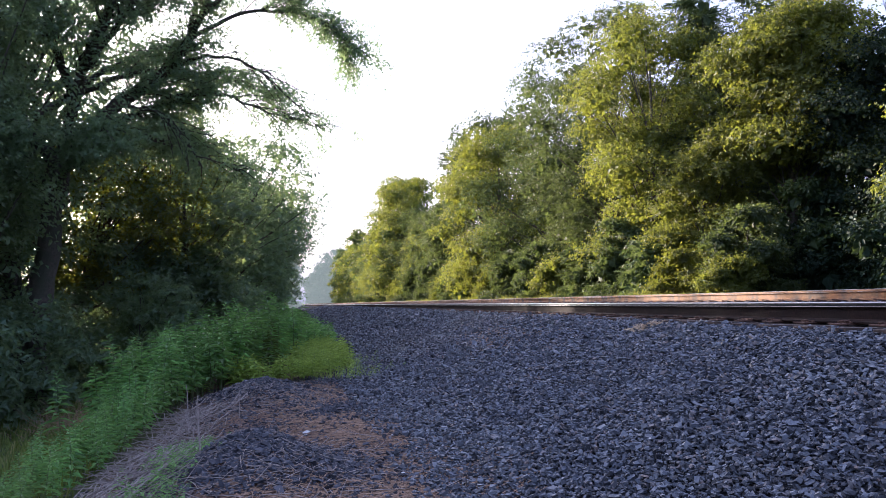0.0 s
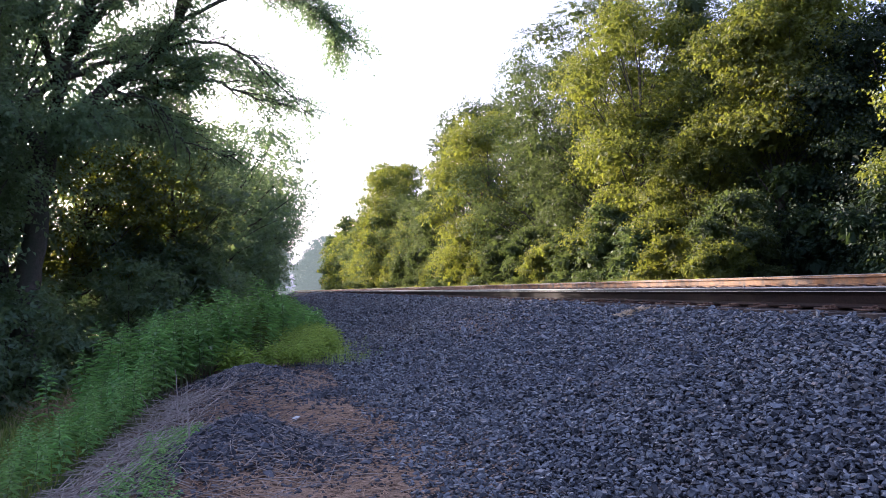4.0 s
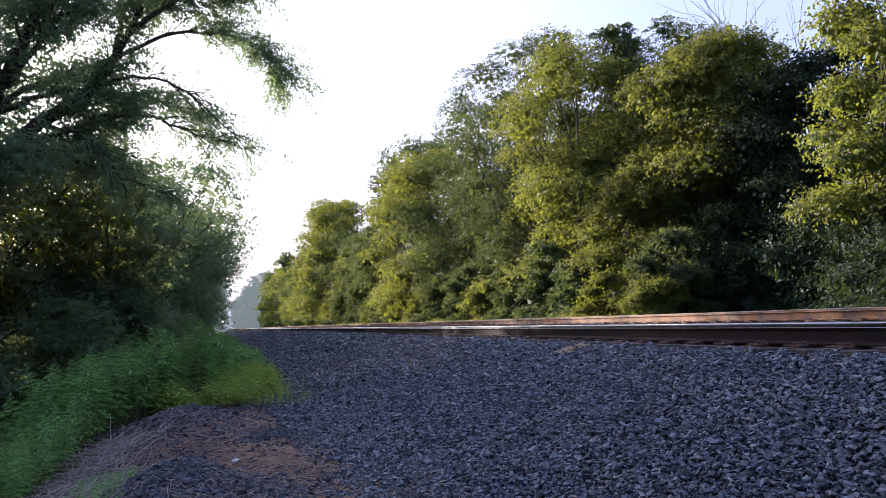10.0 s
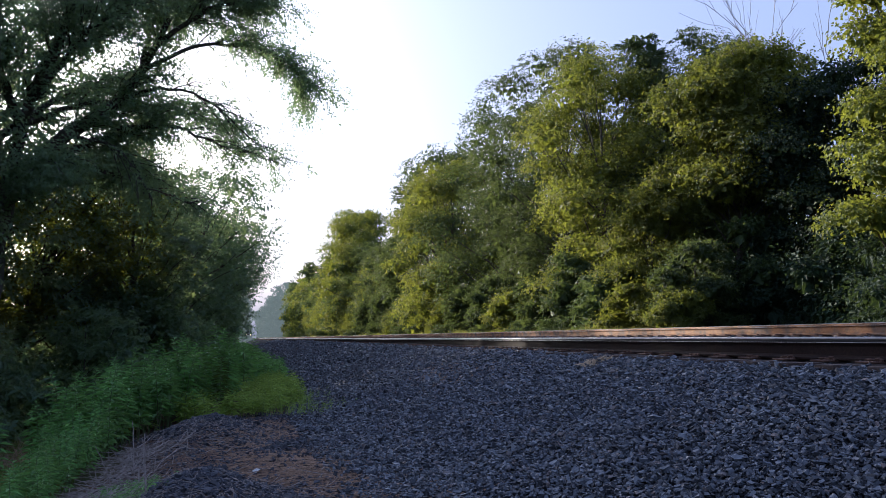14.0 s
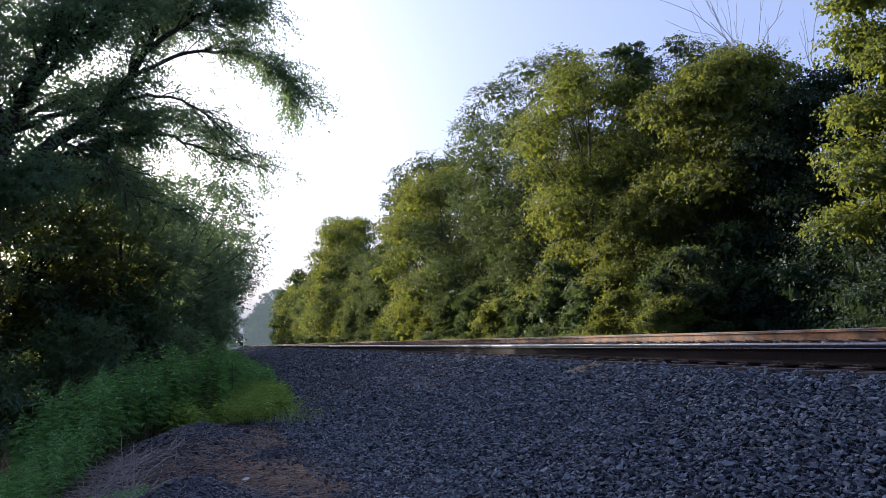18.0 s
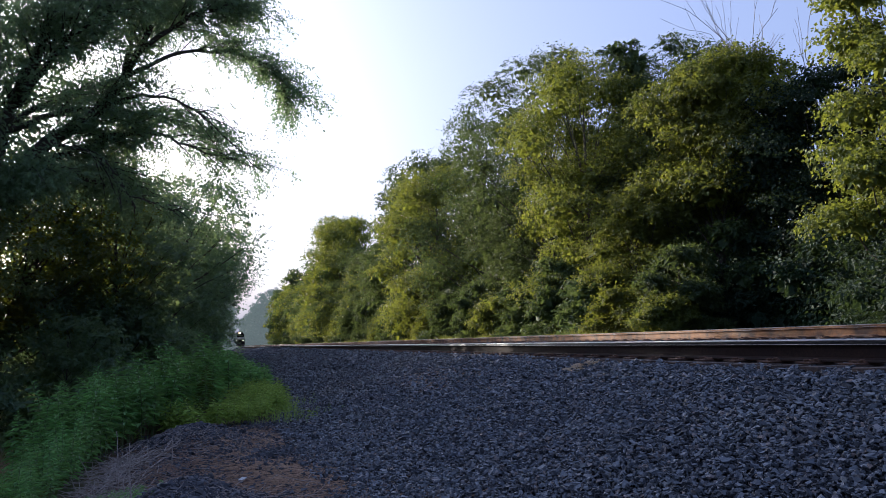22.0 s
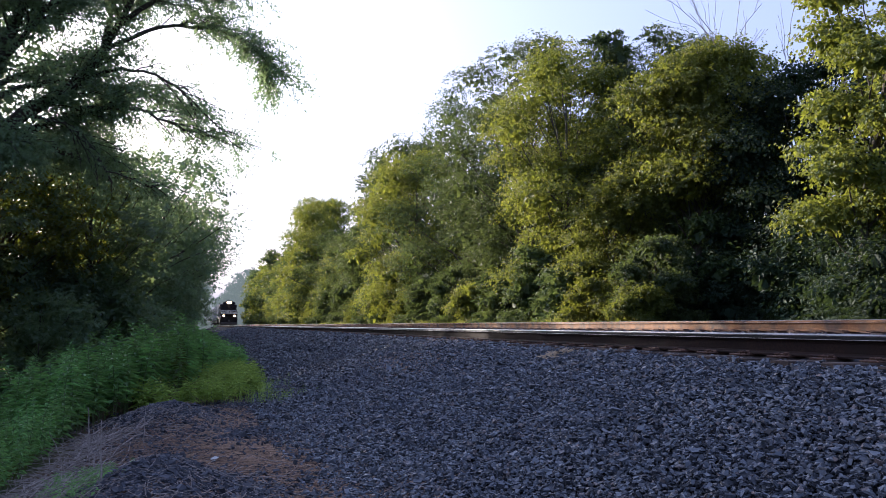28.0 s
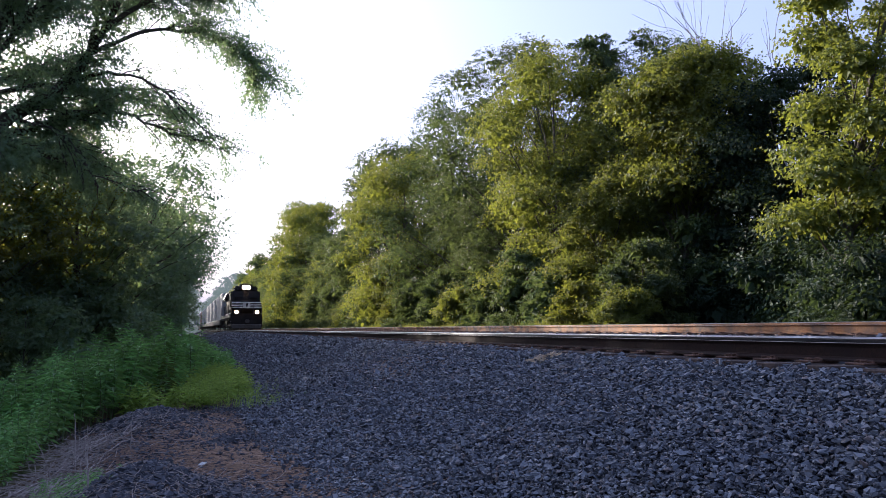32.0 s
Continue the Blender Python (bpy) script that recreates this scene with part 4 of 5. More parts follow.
def overhanging_tree():
    """The large tree whose limbs reach out over the path; its leaves hang along the twigs."""
    r = np.random.default_rng(71)
    limbs = [
        ([(-5.1, 18, -2.3), (-4.9, 18, 0.5), (-4.75, 18, 2.0), (-4.6, 18, 3.3)], [0.30, 0.25, 0.22, 0.20]),
        ([(-4.6, 18, 3.2), (-3.44, 17.6, 4.35), (-2.45, 17.5, 5.0), (-2.0, 17.5, 5.75), (-1.5, 17.5, 6.9)], [0.17, 0.14, 0.115, 0.09, 0.05]),
        ([(-4.5, 18, 3.3), (-3.42, 18, 4.1), (-2.64, 18, 4.45), (-1.8, 18, 4.7)], [0.13, 0.09, 0.06, 0.03]),
        ([(-2.4, 17.5, 5.1), (-1.7, 17.8, 5.54), (-1.0, 18, 5.5), (-0.5, 18, 5.2), (0.17, 18.5, 4.7), (0.95, 19, 4.2)], [0.045, 0.036, 0.028, 0.022, 0.016, 0.008]),
        ([(-2.0, 17.5, 5.8), (-1.0, 17.5, 6.4), (0.17, 18, 6.65), (1.1, 18, 6.3), (1.4, 18, 5.7)], [0.05, 0.04, 0.03, 0.02, 0.01]),
        ([(-4.6, 18, 3.2), (-4.0, 17, 4.8), (-3.3, 16.5, 6.2), (-3.0, 16.4, 7.6)], [0.14, 0.10, 0.08, 0.04]),
        ([(-3.4, 17.5, 4.3), (-2.7, 17.4, 4.2), (-2.1, 17.4, 3.7), (-1.7, 17.4, 3.0)], [0.05, 0.04, 0.03, 0.012]),
        ([(-2.5, 17.5, 4.5), (-1.3, 18, 4.75), (-0.4, 18.5, 4.45), (0.7, 19, 4.3)], [0.05, 0.035, 0.025, 0.012]),
        ([(-1.8, 17.5, 6.3), (-0.6, 17.2, 7.2), (0.4, 17.2, 7.4)], [0.06, 0.04, 0.015]),
        ([(-4.6, 18, 3.0), (-5.6, 16.8, 4.6), (-6.4, 16, 6.4)], [0.14, 0.1, 0.04]),
        ([(-4.2, 17.6, 4.2), (-4.6, 16.6, 5.6), (-4.4, 16, 7.2)], [0.1, 0.07, 0.03]),
        ([(-3.9, 17, 4.9), (-2.9, 16.2, 6.0), (-1.9, 16, 6.9)], [0.07, 0.05, 0.02]),
        ([(-5.0, 17.6, 4.0), (-4.0, 19.5, 5.6), (-2.6, 20.5, 6.6)], [0.09, 0.06, 0.02]),
        ([(-4.6, 18, 3.0), (-3.6, 19.4, 3.9), (-2.2, 20.2, 4.2)], [0.08, 0.05, 0.02]),
        ([(-3.4, 18, 3.9), (-2.2, 18.6, 3.6), (-1.0, 19, 3.2)], [0.05, 0.03, 0.012]),
        ([(-4.0, 16.9, 5.0), (-3.4, 17.5, 6.8), (-2.6, 18, 8.2)], [0.07, 0.05, 0.02]),
        ([(-2.0, 17.5, 5.9), (-1.9, 18.2, 7.2), (-1.2, 18.8, 8.0)], [0.06, 0.04, 0.02]),
        ([(-3.3, 16.5, 6.2), (-2.2, 17, 7.4), (-1.0, 17.4, 8.0)], [0.06, 0.04, 0.02]),
        ([(-4.4, 17.5, 4.4), (-3.2, 18.8, 5.4), (-1.6, 19.6, 5.6), (-0.4, 20, 5.2)], [0.07, 0.05, 0.03, 0.012]),
        ([(-4.7, 18, 2.6), (-3.8, 16.4, 3.2), (-3.2, 15.4, 3.4)], [0.08, 0.05, 0.015]),
        ([(-4.7, 18, 2.4), (-5.2, 15.8, 3.0), (-5.0, 14.6, 3.1)], [0.08, 0.05, 0.015]),
    ]
    wood, at, out = Geo(), [], []
    for k, (line, rad) in enumerate(limbs):
        q, w = bent(line, rad, 16, r, 0.018 if k else 0.03)
        wood.add(*tube(q, w, 8))
        if k == 0:
            continue
        ways = units(np.gradient(q, axis=0))
        sparse = k in (3, 6, 7, 14)
        for _ in range(18 if sparse else 46):
            u = r.uniform(0.3, 1.0)
            i = min(int(u * 15), 15)
            side = units(np.cross(ways[i], r.normal(size=3)))
            way = units(ways[i] * 0.9 + side * (1, 1, 0.55) * 0.9 + np.array([0.22, 0, 0.0]))
            ln = r.uniform(0.6, 1.5) * (1.15 - 0.5 * u)
            p, pw = bent([q[i], q[i] + way * ln * 0.55 + (0, 0, 0.05), q[i] + way * ln + (0, 0, -0.12 * ln)], [0.016, 0.010, 0.004], 7, r, 0.02)
            wood.add(*tube(p, pw, 4))
            pw2 = units(np.gradient(p, axis=0))
            for _ in range(13 if sparse else 23):
                j = r.integers(1, 7)
                at.append(p[j] + r.normal(0, 0.11, 3))
                out.append(pw2[j] + r.normal(0, 0.5, 3))
    top = tagged(new("overhanging_tree"), "large tree with dark forked limbs reaching out over the path", "tree", NEARWOOD)
    child("trunk", wood.mesh("trunk", bark_mat, True), top, "dark forked trunk and limbs")
    child("crown", Geo().add(*sprays(r, np.array(at), np.array(out), 7, 0.36, 0.07, 0.6, 0.3)).mesh("crown", leaf_hang), top, "small hanging leaves against the sky")


overhanging_tree()


# ---- weeds beside the path ----
def weed_mesh(seed, h, leaves, long, mat, wide=0.2, arch=0.2):
    r = np.random.default_rng(seed)
    stem, leaf = Geo(), Geo()
    q, w = bent([(0, 0, -0.05), (r.normal(0, 0.03), r.normal(0, 0.03), h * 0.5), (r.normal(0, 0.07), r.normal(0, 0.07), h)], [0.006, 0.005, 0.002], 7, r)
    stem.add(*tube(q, w, 5))
    u = np.linspace(0.1, 1.0, leaves) ** 0.6
    at = np.stack([np.interp(u * h, q[:, 2], q[:, k]) for k in range(2)] + [u * h], -1)
    a = np.arange(leaves) * 2.4 + r.uniform(0, 6)
    rise = 0.0 + 0.7 * u**7
    way = np.stack([np.cos(a), np.sin(a), rise], -1) + r.normal(0, 0.12, (leaves, 3))
    ln = long * np.sin(np.pi * (0.22 + 0.68 * u)) * r.uniform(0.8, 1.2, leaves)
    leaf.add(*blades(at, way, np.tile((0, 0, 1.0), (leaves, 1)), ln, ln * wide, arch))
    return stem, leaf, mat


def weed(name, seed, h, leaves, long, mat, label, group, wide=0.26):
    stem, leaf, mat = weed_mesh(seed, h, leaves, long, mat, wide)
    top = tagged(new(name, stem.mesh("stem", stem_mat, True)), label, "weed", group)
    child("foliage", leaf.mesh("foliage", mat), top)
    return top


TALL = "tall weeds beside the path"
spire = weed("spired_weed", 79, 1.05, 60, 0.24, leaf_spire, "dark green spire-shaped weed standing among lighter weeds", TALL, 0.3)
spire.matrix_basis = pose(-0.28, 15.6, float(surface(-0.28, 15.6)))
weeds = [weed("goldenrod", 80 + k, 0.85 + 0.07 * k, 42, 0.21, leaf_weed, "tall leafy green goldenrod with lance-shaped leaves", TALL, 0.34) for k in range(5)]


def weed_edge(y):
    """How far the tall weeds reach towards the path, along it."""
    return np.interp(y, [4, 6, 8, 10, 12, 14.5, 16.5, 19, 22, 40], [-1.72, -1.66, -1.54, -1.46, -1.3, -0.72, -0.2, 0.2, 0.5, 0.9])


rw = np.random.default_rng(9)
spots = []
while len(spots) < 235:
    y = 5.2 + 15 * rw.random() ** 1.2
    x = weed_edge(y) - abs(rw.normal(0, 0.26 if y < 11 else 0.55)) - 0.1
    if all((x - a) ** 2 + (y - b) ** 2 > 0.012 for a, b in spots):
        spots.append((x, y))
for k, (x, y) in enumerate(spots):
    z = float(surface(x, y))
    m = pose(x, y, z, rw.uniform(-6, 6), rw.uniform(-6, 6), rw.uniform(0, 360))
    s = rw.uniform(0.75, 1.1) * np.interp(y, [5, 9, 11, 13, 17], [0.5, 0.55, 0.78, 1.15, 1.35])
    if k < 5:
        weeds[k].matrix_basis = m @ Matrix.Scale(s, 4)
    else:
        ob = copy_thing(weeds[k % 5], m)
        ob.scale = (s, s, s)


def thicket(name, n, xf, yr, hr, leaves, long, mat, label, seed, wide=0.2, extra=1.0):
    r = np.random.default_rng(seed)
    kinds = [weed_mesh(seed + k, 1.0, leaves, long, mat, wide) for k in range(5)]
    g = Geo()
    for _ in range(n):
        y = yr[0] + (yr[1] - yr[0]) * r.random() ** extra
        x = xf(y, r)
        s, a = r.uniform(*hr), r.uniform(0, 2 * np.pi)
        c, d = np.cos(a), np.sin(a)
        turn = np.array([[c, -d, 0], [d, c, 0], [0, 0, 1]]) * s
        off = (x, y, float(surface(x, y)))
        stem, leaf, _m = kinds[r.integers(0, 5)]
        g.add(stem.v[0] @ turn.T + off, stem.f[0], 0)
        g.add(leaf.v[0] @ turn.T + off, leaf.f[0], 1)
    return tagged(new(name, g.mesh(name, [stem_mat, mat])), label, "weeds", kind="stuff")


thicket("weed_thicket", 150, lambda y, r: weed_edge(y) - 0.15 - abs(r.normal(0, 0.24 if y < 11 else 0.7)), (11.5, 34), (0.65, 1.25), 38, 0.2, leaf_weed, "dense green weeds at the edge of the wood", 90, 0.34, 1.3)
thicket("low_weeds", 520, lambda y, r: np.interp(y, [13.8, 14.6, 15.6, 17, 20, 30], [-0.4, 0.15, 0.65, 1.2, 1.3, 1.2]) + r.normal(0, 0.13) - abs(r.normal(0, 0.55)), (13.8, 24), (0.10, 0.55), 18, 0.36, leaf_low, "light green low weeds at the end of the path", 100, 0.42, 1.0)
thicket("creeping_weeds", 420, lambda y, r: np.interp(y, [5.5, 7, 9.5], [-1.0, -0.95, -0.95]) + r.normal(0, 0.16), (5.0, 9.0), (0.05, 0.12), 9, 0.5, leaf_weed, "creeping pale green ground cover among dead stalks", 110, 0.5)
thicket("edge_weeds", 60, lambda y, r: 1.55 + r.normal(0, 0.25), (14.5, 19), (0.08, 0.2), 10, 0.4, leaf_low, "small weeds rooted in the gravel edge", 120, 0.35)


# ---- dead stalks ----
def stalks(name, n, place, length, radius, mat, label, seed, stand_up=0.0, along=None):
    r = np.random.default_rng(seed)
    g = Geo()
    for _ in range(n):
        x, y = place(r)
        a = r.uniform(0, 2 * np.pi) if along is None else along + r.normal(0, 0.6)
        ln = length * r.uniform(0.5, 1.4)
        d = np.array([np.cos(a), np.sin(a)])
        pts = []
        for u in (0, 0.33, 0.66, 1):
            p = np.array([x, y]) + d * ln * u + r.normal(0, 0.03 * ln, 2)
            pts.append((p[0], p[1], float(surface(p[0], p[1])) + 0.012 + stand_up * ln * u * r.uniform(0.3, 1.0)))
        q, w = bent(pts, [radius, radius, radius * 0.8, radius * 0.4], 5, r)
        g.add(*tube(q, w, 3))
    return tagged(new(name, g.mesh(name, mat)), label, "dead stalks", kind="stuff")


stalks("dead_stalks", 950, lambda r: (lambda y: (weed_edge(y) + 0.3 + r.normal(0, 0.22), y))(r.uniform(5.0, 11.5)), 0.3, 0.0055, straw_mat, "tangle of grey dead weed stalks fallen beside the path", 131, 0.34)
stalks("mound_straw", 1150, lambda r: (-0.3 + r.normal(0, 0.45), r.choice([7.0, 12.4]) + r.normal(0, 0.8)), 0.24, 0.0034, straw_mat, "grey straw lying over the gravel mounds", 132, 0.16)
stalks("path_thatch", 5200, lambda r: (lambda k: (r.normal((0.7, 1.0, 0.1, 0.3)[k], 0.35), r.normal((9.6, 6.3, 5.4, 12.0)[k], (1.1, 0.8, 0.5, 1.2)[k])))(r.integers(0, 4)), 0.17, 0.0036, thatch_mat, "brown thatch of dry grass trodden into the path", 133, 0.02)


def dead_stalk(x, y, h, lean, r0):
    g = Geo()
    r = np.random.default_rng(int(h * 1000))
    q, w = bent([(0, 0, -0.05), (lean * 0.5, 0.01, h * 0.5), (lean, 0.0, h)], [r0, r0 * 0.8, r0 * 0.4], 8, r, 0.004)
    g.add(*tube(q, w, 6))
    ob = tagged(new("dead_stalk", g.mesh("dead_stalk", straw_mat, True)), "upright dry grey-brown weed stalk", "dead stalk", "upright dead stalks")
    ob.matrix_basis = pose(x, y, float(surface(x, y)))


for row in ((-1.05, 9.6, 0.62, -0.04, 0.008), (-0.86, 9.75, 0.4, 0.02, 0.006), (-0.68, 7.0, 0.5, -0.02, 0.008), (-0.98, 9.9, 0.36, -0.03, 0.006), (-0.55, 10.4, 0.42, 0.0, 0.006), (-1.2, 9.2, 0.45, -0.2, 0.006)):
    dead_stalk(*row)


def lump(name, x, y, size, mat, label, category, seed, flat=0.6):
    r = np.random.default_rng(seed)
    v = rock_shapes(ICO_V, 1, 0.12, r)[0] * size * np.array([1.2, 1.0, flat])
    ob = tagged(new(name, Geo().add(v, ICO_F).mesh(name, mat)), label, category)
    ob.matrix_basis = pose(x, y, float(surface(x, y)) + size * flat * 0.4, 0, 0, 30)


lump("pale_rock", 0.22, 8.9, 0.055, pale_stone_mat, "pale grey stone lying on the path", "rock", 141)
lump("pale_rock", 1.36, 7.35, 0.075, pale_stone_mat, "flat pale stone at the gravel's foot", "rock", 142, 0.25)
lump("pale_rock", 0.95, 6.7, 0.03, pale_stone_mat, "small pale stone on the brown path", "rock", 143, 0.5)
stalks("dry_clump", 170, lambda r: (4.25 + r.normal(0, 0.07), 9.25 + r.normal(0, 0.09)), 0.12, 0.006, pale_straw_mat, "dry pale clump of dead grass against the near rail", 151, 0.5)
stalks("dry_grass_patch", 1500, lambda r: (3.5 + r.normal(0, 0.22), 13.6 + r.normal(0, 0.9)), 0.17, 0.0042, thatch_mat, "brown dry grass strewn on the ballast bank", 152, 0.1)

thicket("trackside_weeds", 900, lambda y, r: 1.3 - abs(r.normal(0, 0.8)), (23, 130), (0.35, 0.9), 12, 0.5, leaf_weed, "green weeds along the foot of the ballast bank", 160, 0.3, 1.5)

stalks("dry_grass_tuft", 260, lambda r: (-3.3 + r.normal(0, 0.3), 14.2 + r.normal(0, 0.3)), 0.5, 0.003, thatch_mat, "reddish dry grass tuft in the green hollow", 161, 0.9)
stalks("fallen_stalks", 26, lambda r: (r.uniform(-0.4, 1.2), r.uniform(5.0, 9)), 0.5, 0.0045, straw_mat, "pale fallen stalks lying across the path", 162, 0.05)


def far_woods():
    """The line of woods where tracks run out of sight; emission paints their haze."""
    r = np.random.default_rng(181)
    lobes = []
    for _ in range(420):
        x = r.uniform(-120, 240)
        top = 42 + 8 * float(fbm(np.array(x * 0.05), np.array(3.0))) + max(x - 20, 0) * 0.06
        lobes.append((x, 1400 + r.uniform(-20, 20), -6 + r.random() ** 0.6 * top, r.uniform(2.5, 5.0), 0.8))
    at, out = crown_points(r, lobes, 14000)
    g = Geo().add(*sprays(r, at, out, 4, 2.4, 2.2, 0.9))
    tagged(new("backdrop", g.mesh("backdrop", far_haze_mat)), "pale hazy woods on the far horizon", "distant woods", kind="structure")


far_woods()


# ---- the train ----
black_mat = grained("black_paint", (0.007, 0.0055, 0.005), (0.015, 0.012, 0.010), 8, 0.6, 0, 0.05, 0.002, (0.024, 0.018, 0.015), 1.2)
black_mat.node_tree.nodes["Principled BSDF"].inputs["Specular IOR Level"].default_value = 0.15
white_mat = grained("white_paint", (0.62, 0.62, 0.60), (0.78, 0.78, 0.76), 9, 0.5, 0, 0.05, 0.002, (0.5, 0.47, 0.42), 1.5)
underframe_mat = grained("grimy_steel", (0.03, 0.026, 0.023), (0.09, 0.075, 0.062), 14, 0.85, 0.1, 0.3, 0.006)
glass_mat, _nt, _b = shader("cab_glass", 0.25)
_b.inputs["Specular IOR Level"].default_value = 0.2
_b.inputs["Base Color"].default_value = (0.012, 0.010, 0.010, 1)
box_white = grained("container_white", (0.24, 0.245, 0.24), (0.34, 0.34, 0.33), 4, 0.55, 0, 0.1, 0.004, (0.26, 0.24, 0.21), 0.8)
box_grey = grained("container_grey", (0.20, 0.22, 0.23), (0.30, 0.31, 0.32), 4, 0.55, 0, 0.1, 0.004, (0.19, 0.17, 0.15), 0.8)
box_brown = grained("container_brown", (0.16, 0.075, 0.05), (0.24, 0.11, 0.075), 4, 0.6, 0, 0.1, 0.004, (0.12, 0.08, 0.06), 0.8)


def lamp_material(name, colour, strength):
    mat, nt, bsdf = shader(name, 0.2)
    bsdf.inputs["Emission Color"].default_value = (*colour, 1)
    bsdf.inputs["Emission Strength"].default_value = strength
    return mat


headlight_mat = lamp_material("headlight_glow", (1.0, 0.62, 0.26), 6.0)
ditch_mat = lamp_material("ditch_light_glow", (1.0, 0.60, 0.24), 4.0)


def wheelset(top, y, radius=0.5):
    """Two wheels on an axle."""
    for side in (-0.75, 0.75):
        w = part("wheel", joined([rod((side - 0.065, y, RAIL_TOP + radius), (side + 0.065, y, RAIL_TOP + radius), radius, 24), rod((side - 0.075, y, RAIL_TOP + radius), (side + 0.075, y, RAIL_TOP + radius), radius * 0.4, 12)]), underframe_mat, top)
        w["label"] = "steel railway wheel"


def truck(top, y, axles, pitch):
    t = part("truck_frame", joined([box((0.2, pitch * (axles - 1) + 1.1, 0.35), (sx, y, RAIL_TOP + 0.55), 0.05) for sx in (-1.05, 1.05)] + [box((2.0, 0.5, 0.3), (0, y, RAIL_TOP + 0.62), 0.05)]), underframe_mat, top, "grimy cast truck frame")
    for k in range(axles):
        wheelset(top, y + (k - (axles - 1) / 2) * pitch)
        for sx in (-1.18, 1.18):
            part("axle_box", box((0.14, 0.34, 0.34), (sx, y + (k - (axles - 1) / 2) * pitch, RAIL_TOP + 0.5), 0.04), underframe_mat, t)


def locomotive():
    """A six-axle freight engine, its front at y = 0 and the rest behind it (+y)."""
    top = tagged(new("locomotive"), "black freight locomotive with white nose stripes and lit headlights", "locomotive")
    z0 = RAIL_TOP
    part("underframe", box((2.9, 21.0, 0.38), (0, 11.0, z0 + 1.4), 0.04), black_mat, top)
    part("pilot", box((2.95, 0.35, 1.05), (0, 0.25, z0 + 0.80), 0.08, 2, (1.0, 0.8)), black_mat, top, "black pilot plate")
    part("plow", box((2.8, 0.5, 0.45), (0, 0.1, z0 + 0.36), 0.06, 1, (1.0, 0.5)), underframe_mat, top, "snow plow blade")
    part("coupler", joined([box((0.28, 0.7, 0.3), (0, -0.2, z0 + 0.86), 0.06, 2), box((0.4, 0.3, 0.36), (0.03, -0.55, z0 + 0.86), 0.08, 2)]), underframe_mat, top, "knuckle coupler")
    nose = part("nose", box((2.95, 1.5, 1.28), (0, 1.25, z0 + 2.2), 0.14, 3, (0.92, 0.86)), black_mat, top, "sloped black nose", True)
    for k in range(4):
        part("stripe", box((2.82 - 0.03 * k, 0.03, 0.08), (0, 0.535 + 0.0132 * k, z0 + 2.16 + 0.16 * k), 0.008), white_mat, nose, "white painted stripe")
    part("emblem", joined([box((0.66, 0.05, 0.6), (0, 0.54, z0 + 2.4), 0.1, 2)]), white_mat, nose, "plain white emblem patch")
    part("emblem_figure", joined([box((0.16, 0.02, 0.34), (0.02, 0.51, z0 + 2.4), 0.05), box((0.22, 0.02, 0.10), (0.06, 0.51, z0 + 2.53), 0.04)]), black_mat, nose)
    cab = part("cab", box((3.0, 2.4, 2.5), (0, 3.0, z0 + 2.83), 0.3, 4, (0.82, 0.96)), black_mat, top, "black cab", True)
    part("cab_roof", box((2.62, 2.5, 0.62), (0, 3.0, z0 + 4.14), 0.22, 4, (0.58, 0.98)), black_mat, top, "", True)
    for sx in (-0.72, 0.72):
        part("windshield", box((0.98, 0.06, 0.62), (sx, 1.80, z0 + 3.48), 0.05, 2), glass_mat, cab, "dark windshield pane")
    for sx in (-1.34, 1.34):
        for y in (2.5, 3.4):
            part("side_window", box((0.08, 0.72, 0.66), (sx, y, z0 + 3.45), 0.04, 2), glass_mat, cab, "dark side window")
    part("number_board", box((0.5, 0.1, 0.2), (-0.82, 1.84, z0 + 3.98), 0.02), glass_mat, cab, "dark number board")
    part("number_board", box((0.5, 0.1, 0.2), (0.82, 1.84, z0 + 3.98), 0.02), glass_mat, cab, "dark number board")
    housing = part("headlight_housing", box((0.86, 0.3, 0.46), (0, 1.85, z0 + 4.12), 0.05, 2), black_mat, cab)
    # Headlight and ditch light discs are oversized: their glare is put into the shape.
    for sx in (-0.2, 0.2):
        part("headlight", rod((sx, 1.62, z0 + 4.12), (sx, 1.72, z0 + 4.12), 0.2, 18), headlight_mat, housing, "bright warm headlight")
    for sx in (-0.95, 0.95):
        part("ditch_light", rod((sx, 0.02, z0 + 1.72), (sx, 0.14, z0 + 1.72), 0.18, 16), ditch_mat, top, "bright ditch light")
        part("ditch_light_housing", box((0.42, 0.2, 0.42), (sx, 0.26, z0 + 1.72), 0.04, 2), black_mat, top)
    hood = part("hood", box((2.0, 15.5, 2.55), (0, 12.0, z0 + 2.86), 0.14, 3, (0.92, 1)), black_mat, top, "long black engine hood", True)
    for k in range(7):
        for sx in (-1.0, 1.0):
            part("hood_door", box((0.05, 1.7, 1.5), (sx, 5.6 + 2.0 * k, z0 + 2.5), 0.02), black_mat, hood)
    for sx in (-1.03, 1.03):
        part("side_stripe", box((0.03, 15.2, 0.16), (sx, 12.0, z0 + 1.72), 0.01), white_mat, hood, "white painted sill stripe")
    part("radiator", box((2.9, 5.0, 0.9), (0, 17.0, z0 + 3.75), 0.12, 2, (0.75, 1)), black_mat, top, "flared radiator section")
    part("exhaust_stack", box((0.7, 1.2, 0.3), (0, 10.5, z0 + 4.24), 0.05), underframe_mat, top)
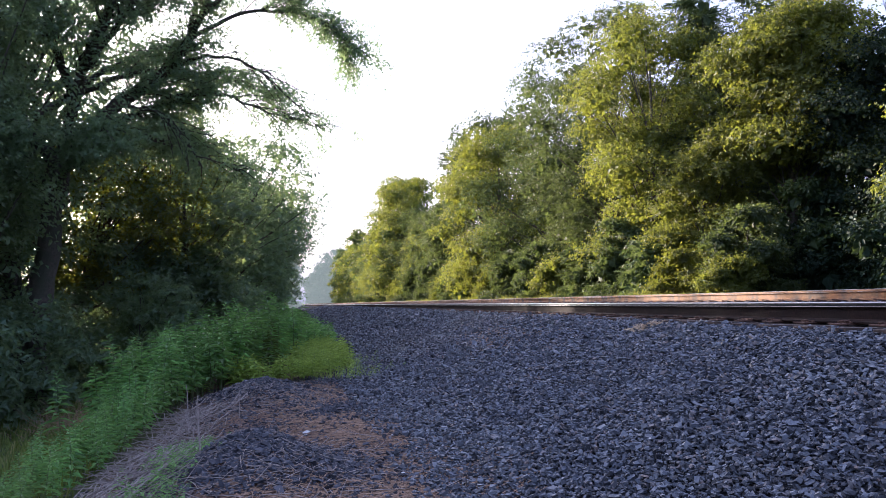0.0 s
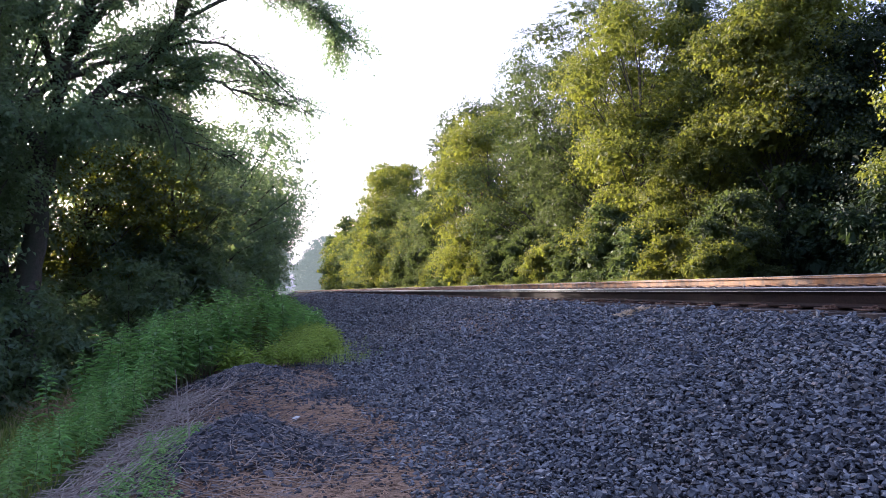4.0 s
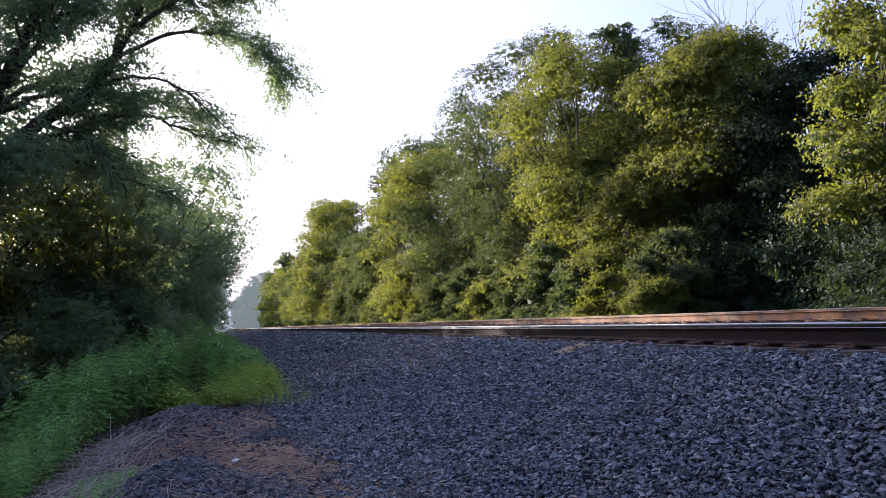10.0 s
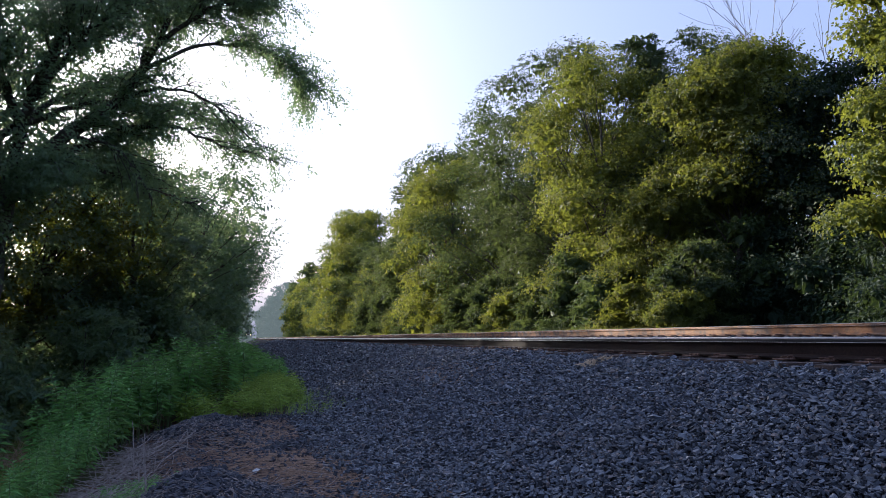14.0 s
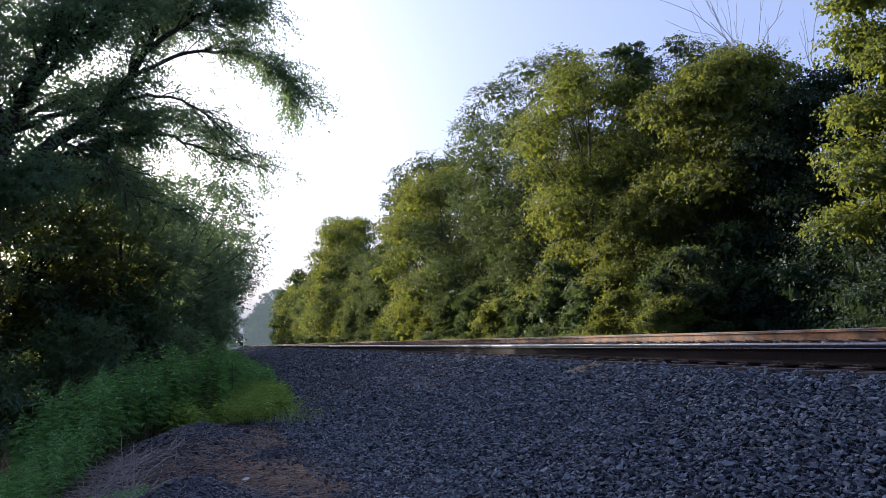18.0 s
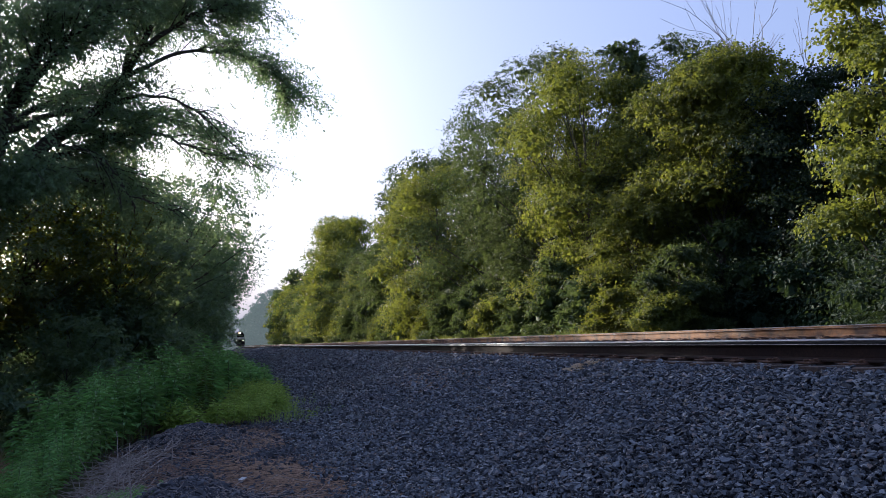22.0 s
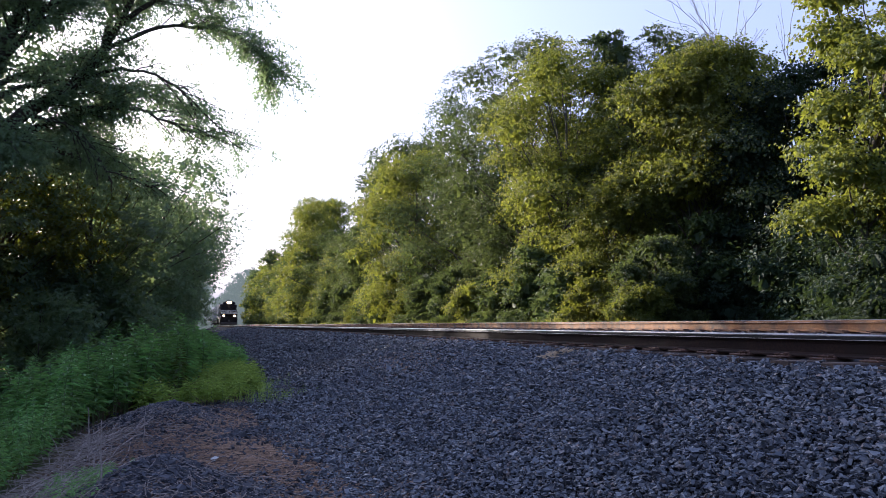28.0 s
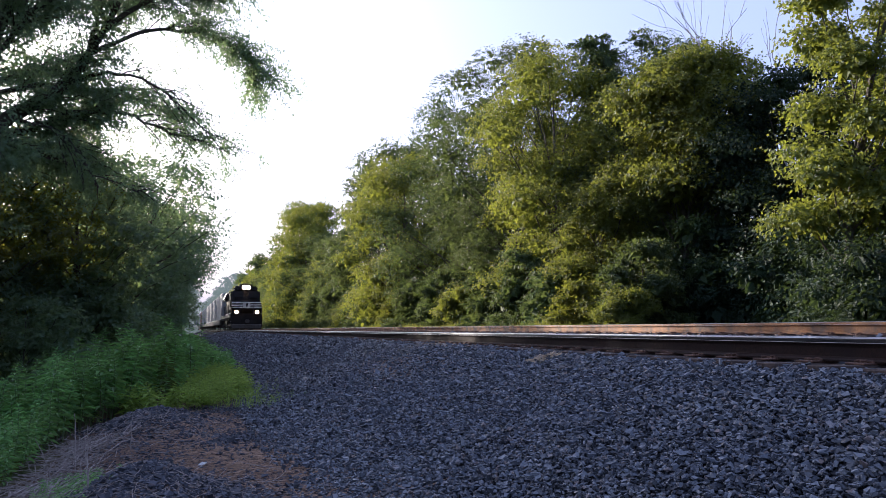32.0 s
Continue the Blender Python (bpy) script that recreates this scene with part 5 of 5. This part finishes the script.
    part("horn", joined([rod((0.2 * k - 0.2, 3.6, z0 + 4.52), (0.2 * k - 0.2, 3.1, z0 + 4.55), 0.06, 10) for k in range(3)] + [box((0.6, 0.1, 0.16), (0, 3.6, z0 + 4.46), 0.02)]), underframe_mat, top)
    part("fuel_tank", box((2.7, 5.6, 0.85), (0, 11.0, z0 + 0.78), 0.16, 2), black_mat, top, "black fuel tank")
    for sx in (-1.42, 1.42):
        for y in (5.2, 8.2, 11.2, 14.2, 17.2, 20.2):
            part("stanchion", rod((sx, y, z0 + 1.58), (sx, y, z0 + 2.55), 0.025), underframe_mat, top)
        part("handrail", rod((sx, 4.6, z0 + 2.55), (sx, 20.8, z0 + 2.55), 0.025), underframe_mat, top, "dark handrail")
        part("front_handrail", joined([rod((sx, 0.35, z0 + 1.5), (sx, 0.35, z0 + 2.5), 0.025), rod((sx, 0.35, z0 + 2.5), (sx * 0.45, 0.35, z0 + 2.5), 0.025), rod((sx * 0.45, 0.35, z0 + 2.5), (sx * 0.45, 0.35, z0 + 1.5), 0.025)]), underframe_mat, top)
        for k in range(3):
            part("step", box((0.5, 0.28, 0.05), (sx * 0.86, 0.62, z0 + 0.5 + 0.32 * k), 0.01), white_mat, top, "white-edged step")
    truck(top, 4.9, 3, 1.75)
    truck(top, 17.2, 3, 1.75)
    return top


def flat_car():
    """A flat car that carries one long box, its front at y = 0."""
    top = tagged(new("flat_car"), "long grimy flat car carrying a pale box", "freight car", "freight cars of the train")
    z0 = RAIL_TOP
    for sx in (-1.4, 1.4):
        part("side_sill", box((0.16, 17.4, 0.5), (sx, 8.8, z0 + 0.86), 0.03), underframe_mat, top)
    part("deck", box((2.9, 17.4, 0.14), (0, 8.8, z0 + 1.14), 0.02), underframe_mat, top)
    for y in (1.7, 15.9):
        truck(top, y, 2, 1.75)
    part("coupler", box((0.3, 0.7, 0.3), (0, -0.2, z0 + 0.86), 0.06), underframe_mat, top)
    return top


def container(mat, label):
    """A ribbed 16 m box, front end at y = 0, floor at z = 0."""
    g = Geo()
    n = 58
    ys_ = np.linspace(0.1, 15.9, n * 4 + 1)
    d = np.tile([0.0, 0.0, 0.045, 0.045], n + 1)[: len(ys_)]
    for sx in (-1, 1):
        v = [(sx * (1.215 - dd), yy, zz) for yy, dd in zip(ys_, d) for zz in (0.12, 3.18)]
        k = np.arange(len(ys_) - 1) * 2
        g.add(v, np.stack([k, k + 1, k + 3, k + 2], -1))
    g.add([(-1.17, 0.1, 0.12), (1.17, 0.1, 0.12), (1.17, 0.1, 3.18), (-1.17, 0.1, 3.18), (-1.17, 15.9, 0.12), (1.17, 15.9, 0.12), (1.17, 15.9, 3.18), (-1.17, 15.9, 3.18)], [[0, 1, 2, 3], [4, 7, 6, 5], [3, 2, 6, 7], [0, 4, 5, 1]])
    top = tagged(new("container", g.mesh("container", mat)), label, "container", "freight boxes on the train")
    part("corner_frame", joined([box((0.16, 0.16, 3.3), (sx * 1.14, y, 1.65), 0.02) for sx in (-1, 1) for y in (0.08, 15.92)]), mat, top)
    part("top_rail", joined([box((0.1, 16.0, 0.12), (sx * 1.17, 8.0, 3.23), 0.02) for sx in (-1, 1)] + [box((2.4, 0.1, 0.12), (0, y, 3.23), 0.02) for y in (0.06, 15.94)]), mat, top)
    part("bottom_rail", joined([box((0.1, 16.0, 0.14), (sx * 1.17, 8.0, 0.07), 0.02) for sx in (-1, 1)] + [box((2.4, 0.1, 0.14), (0, y, 0.07), 0.02) for y in (0.06, 15.94)]), mat, top)
    for k in range(4):
        part("lock_bar", rod((-0.9 + 0.6 * k, 0.04, 0.2), (-0.9 + 0.6 * k, 0.04, 3.1), 0.025, 6), underframe_mat, top)
    return top


engine = locomotive()
boxes = [container(box_white, "off-white ribbed steel freight box"), container(box_grey, "pale grey ribbed steel freight box"), container(box_brown, "dull brown ribbed steel freight box")]
car = flat_car()
TRAIN = [(engine, 0.0, 0.0)]
y = 23.2
for k in range(14):
    c = car if k == 0 else copy_thing(car, pose(0, 0, 0))
    TRAIN.append((c, y, 0.0))
    kind = (0, 1, 0, 0, 1, 0, 2, 1, 0)[k % 9]
    b = boxes[kind] if boxes[kind] not in [t[0] for t in TRAIN] else copy_thing(boxes[kind], pose(0, 0, 0))
    TRAIN.append((b, y + 0.8, RAIL_TOP + 1.21))
    y += 18.2

SPEED, LAST = 17.8, 79.5       # metres a second; how far off the engine's front is at the end


def motions():
    for thing, back, lift in TRAIN:
        rows = []
        for t in (0.0, 8.0, 16.0, 24.0, 32.0):
            y = LAST + SPEED * (32.0 - t) + back
            rows.append((t, pose(NEAR, y, lift + float(fall(y)), -math.degrees(math.atan(GRADE)))))
        walk(thing, rows)


motions()
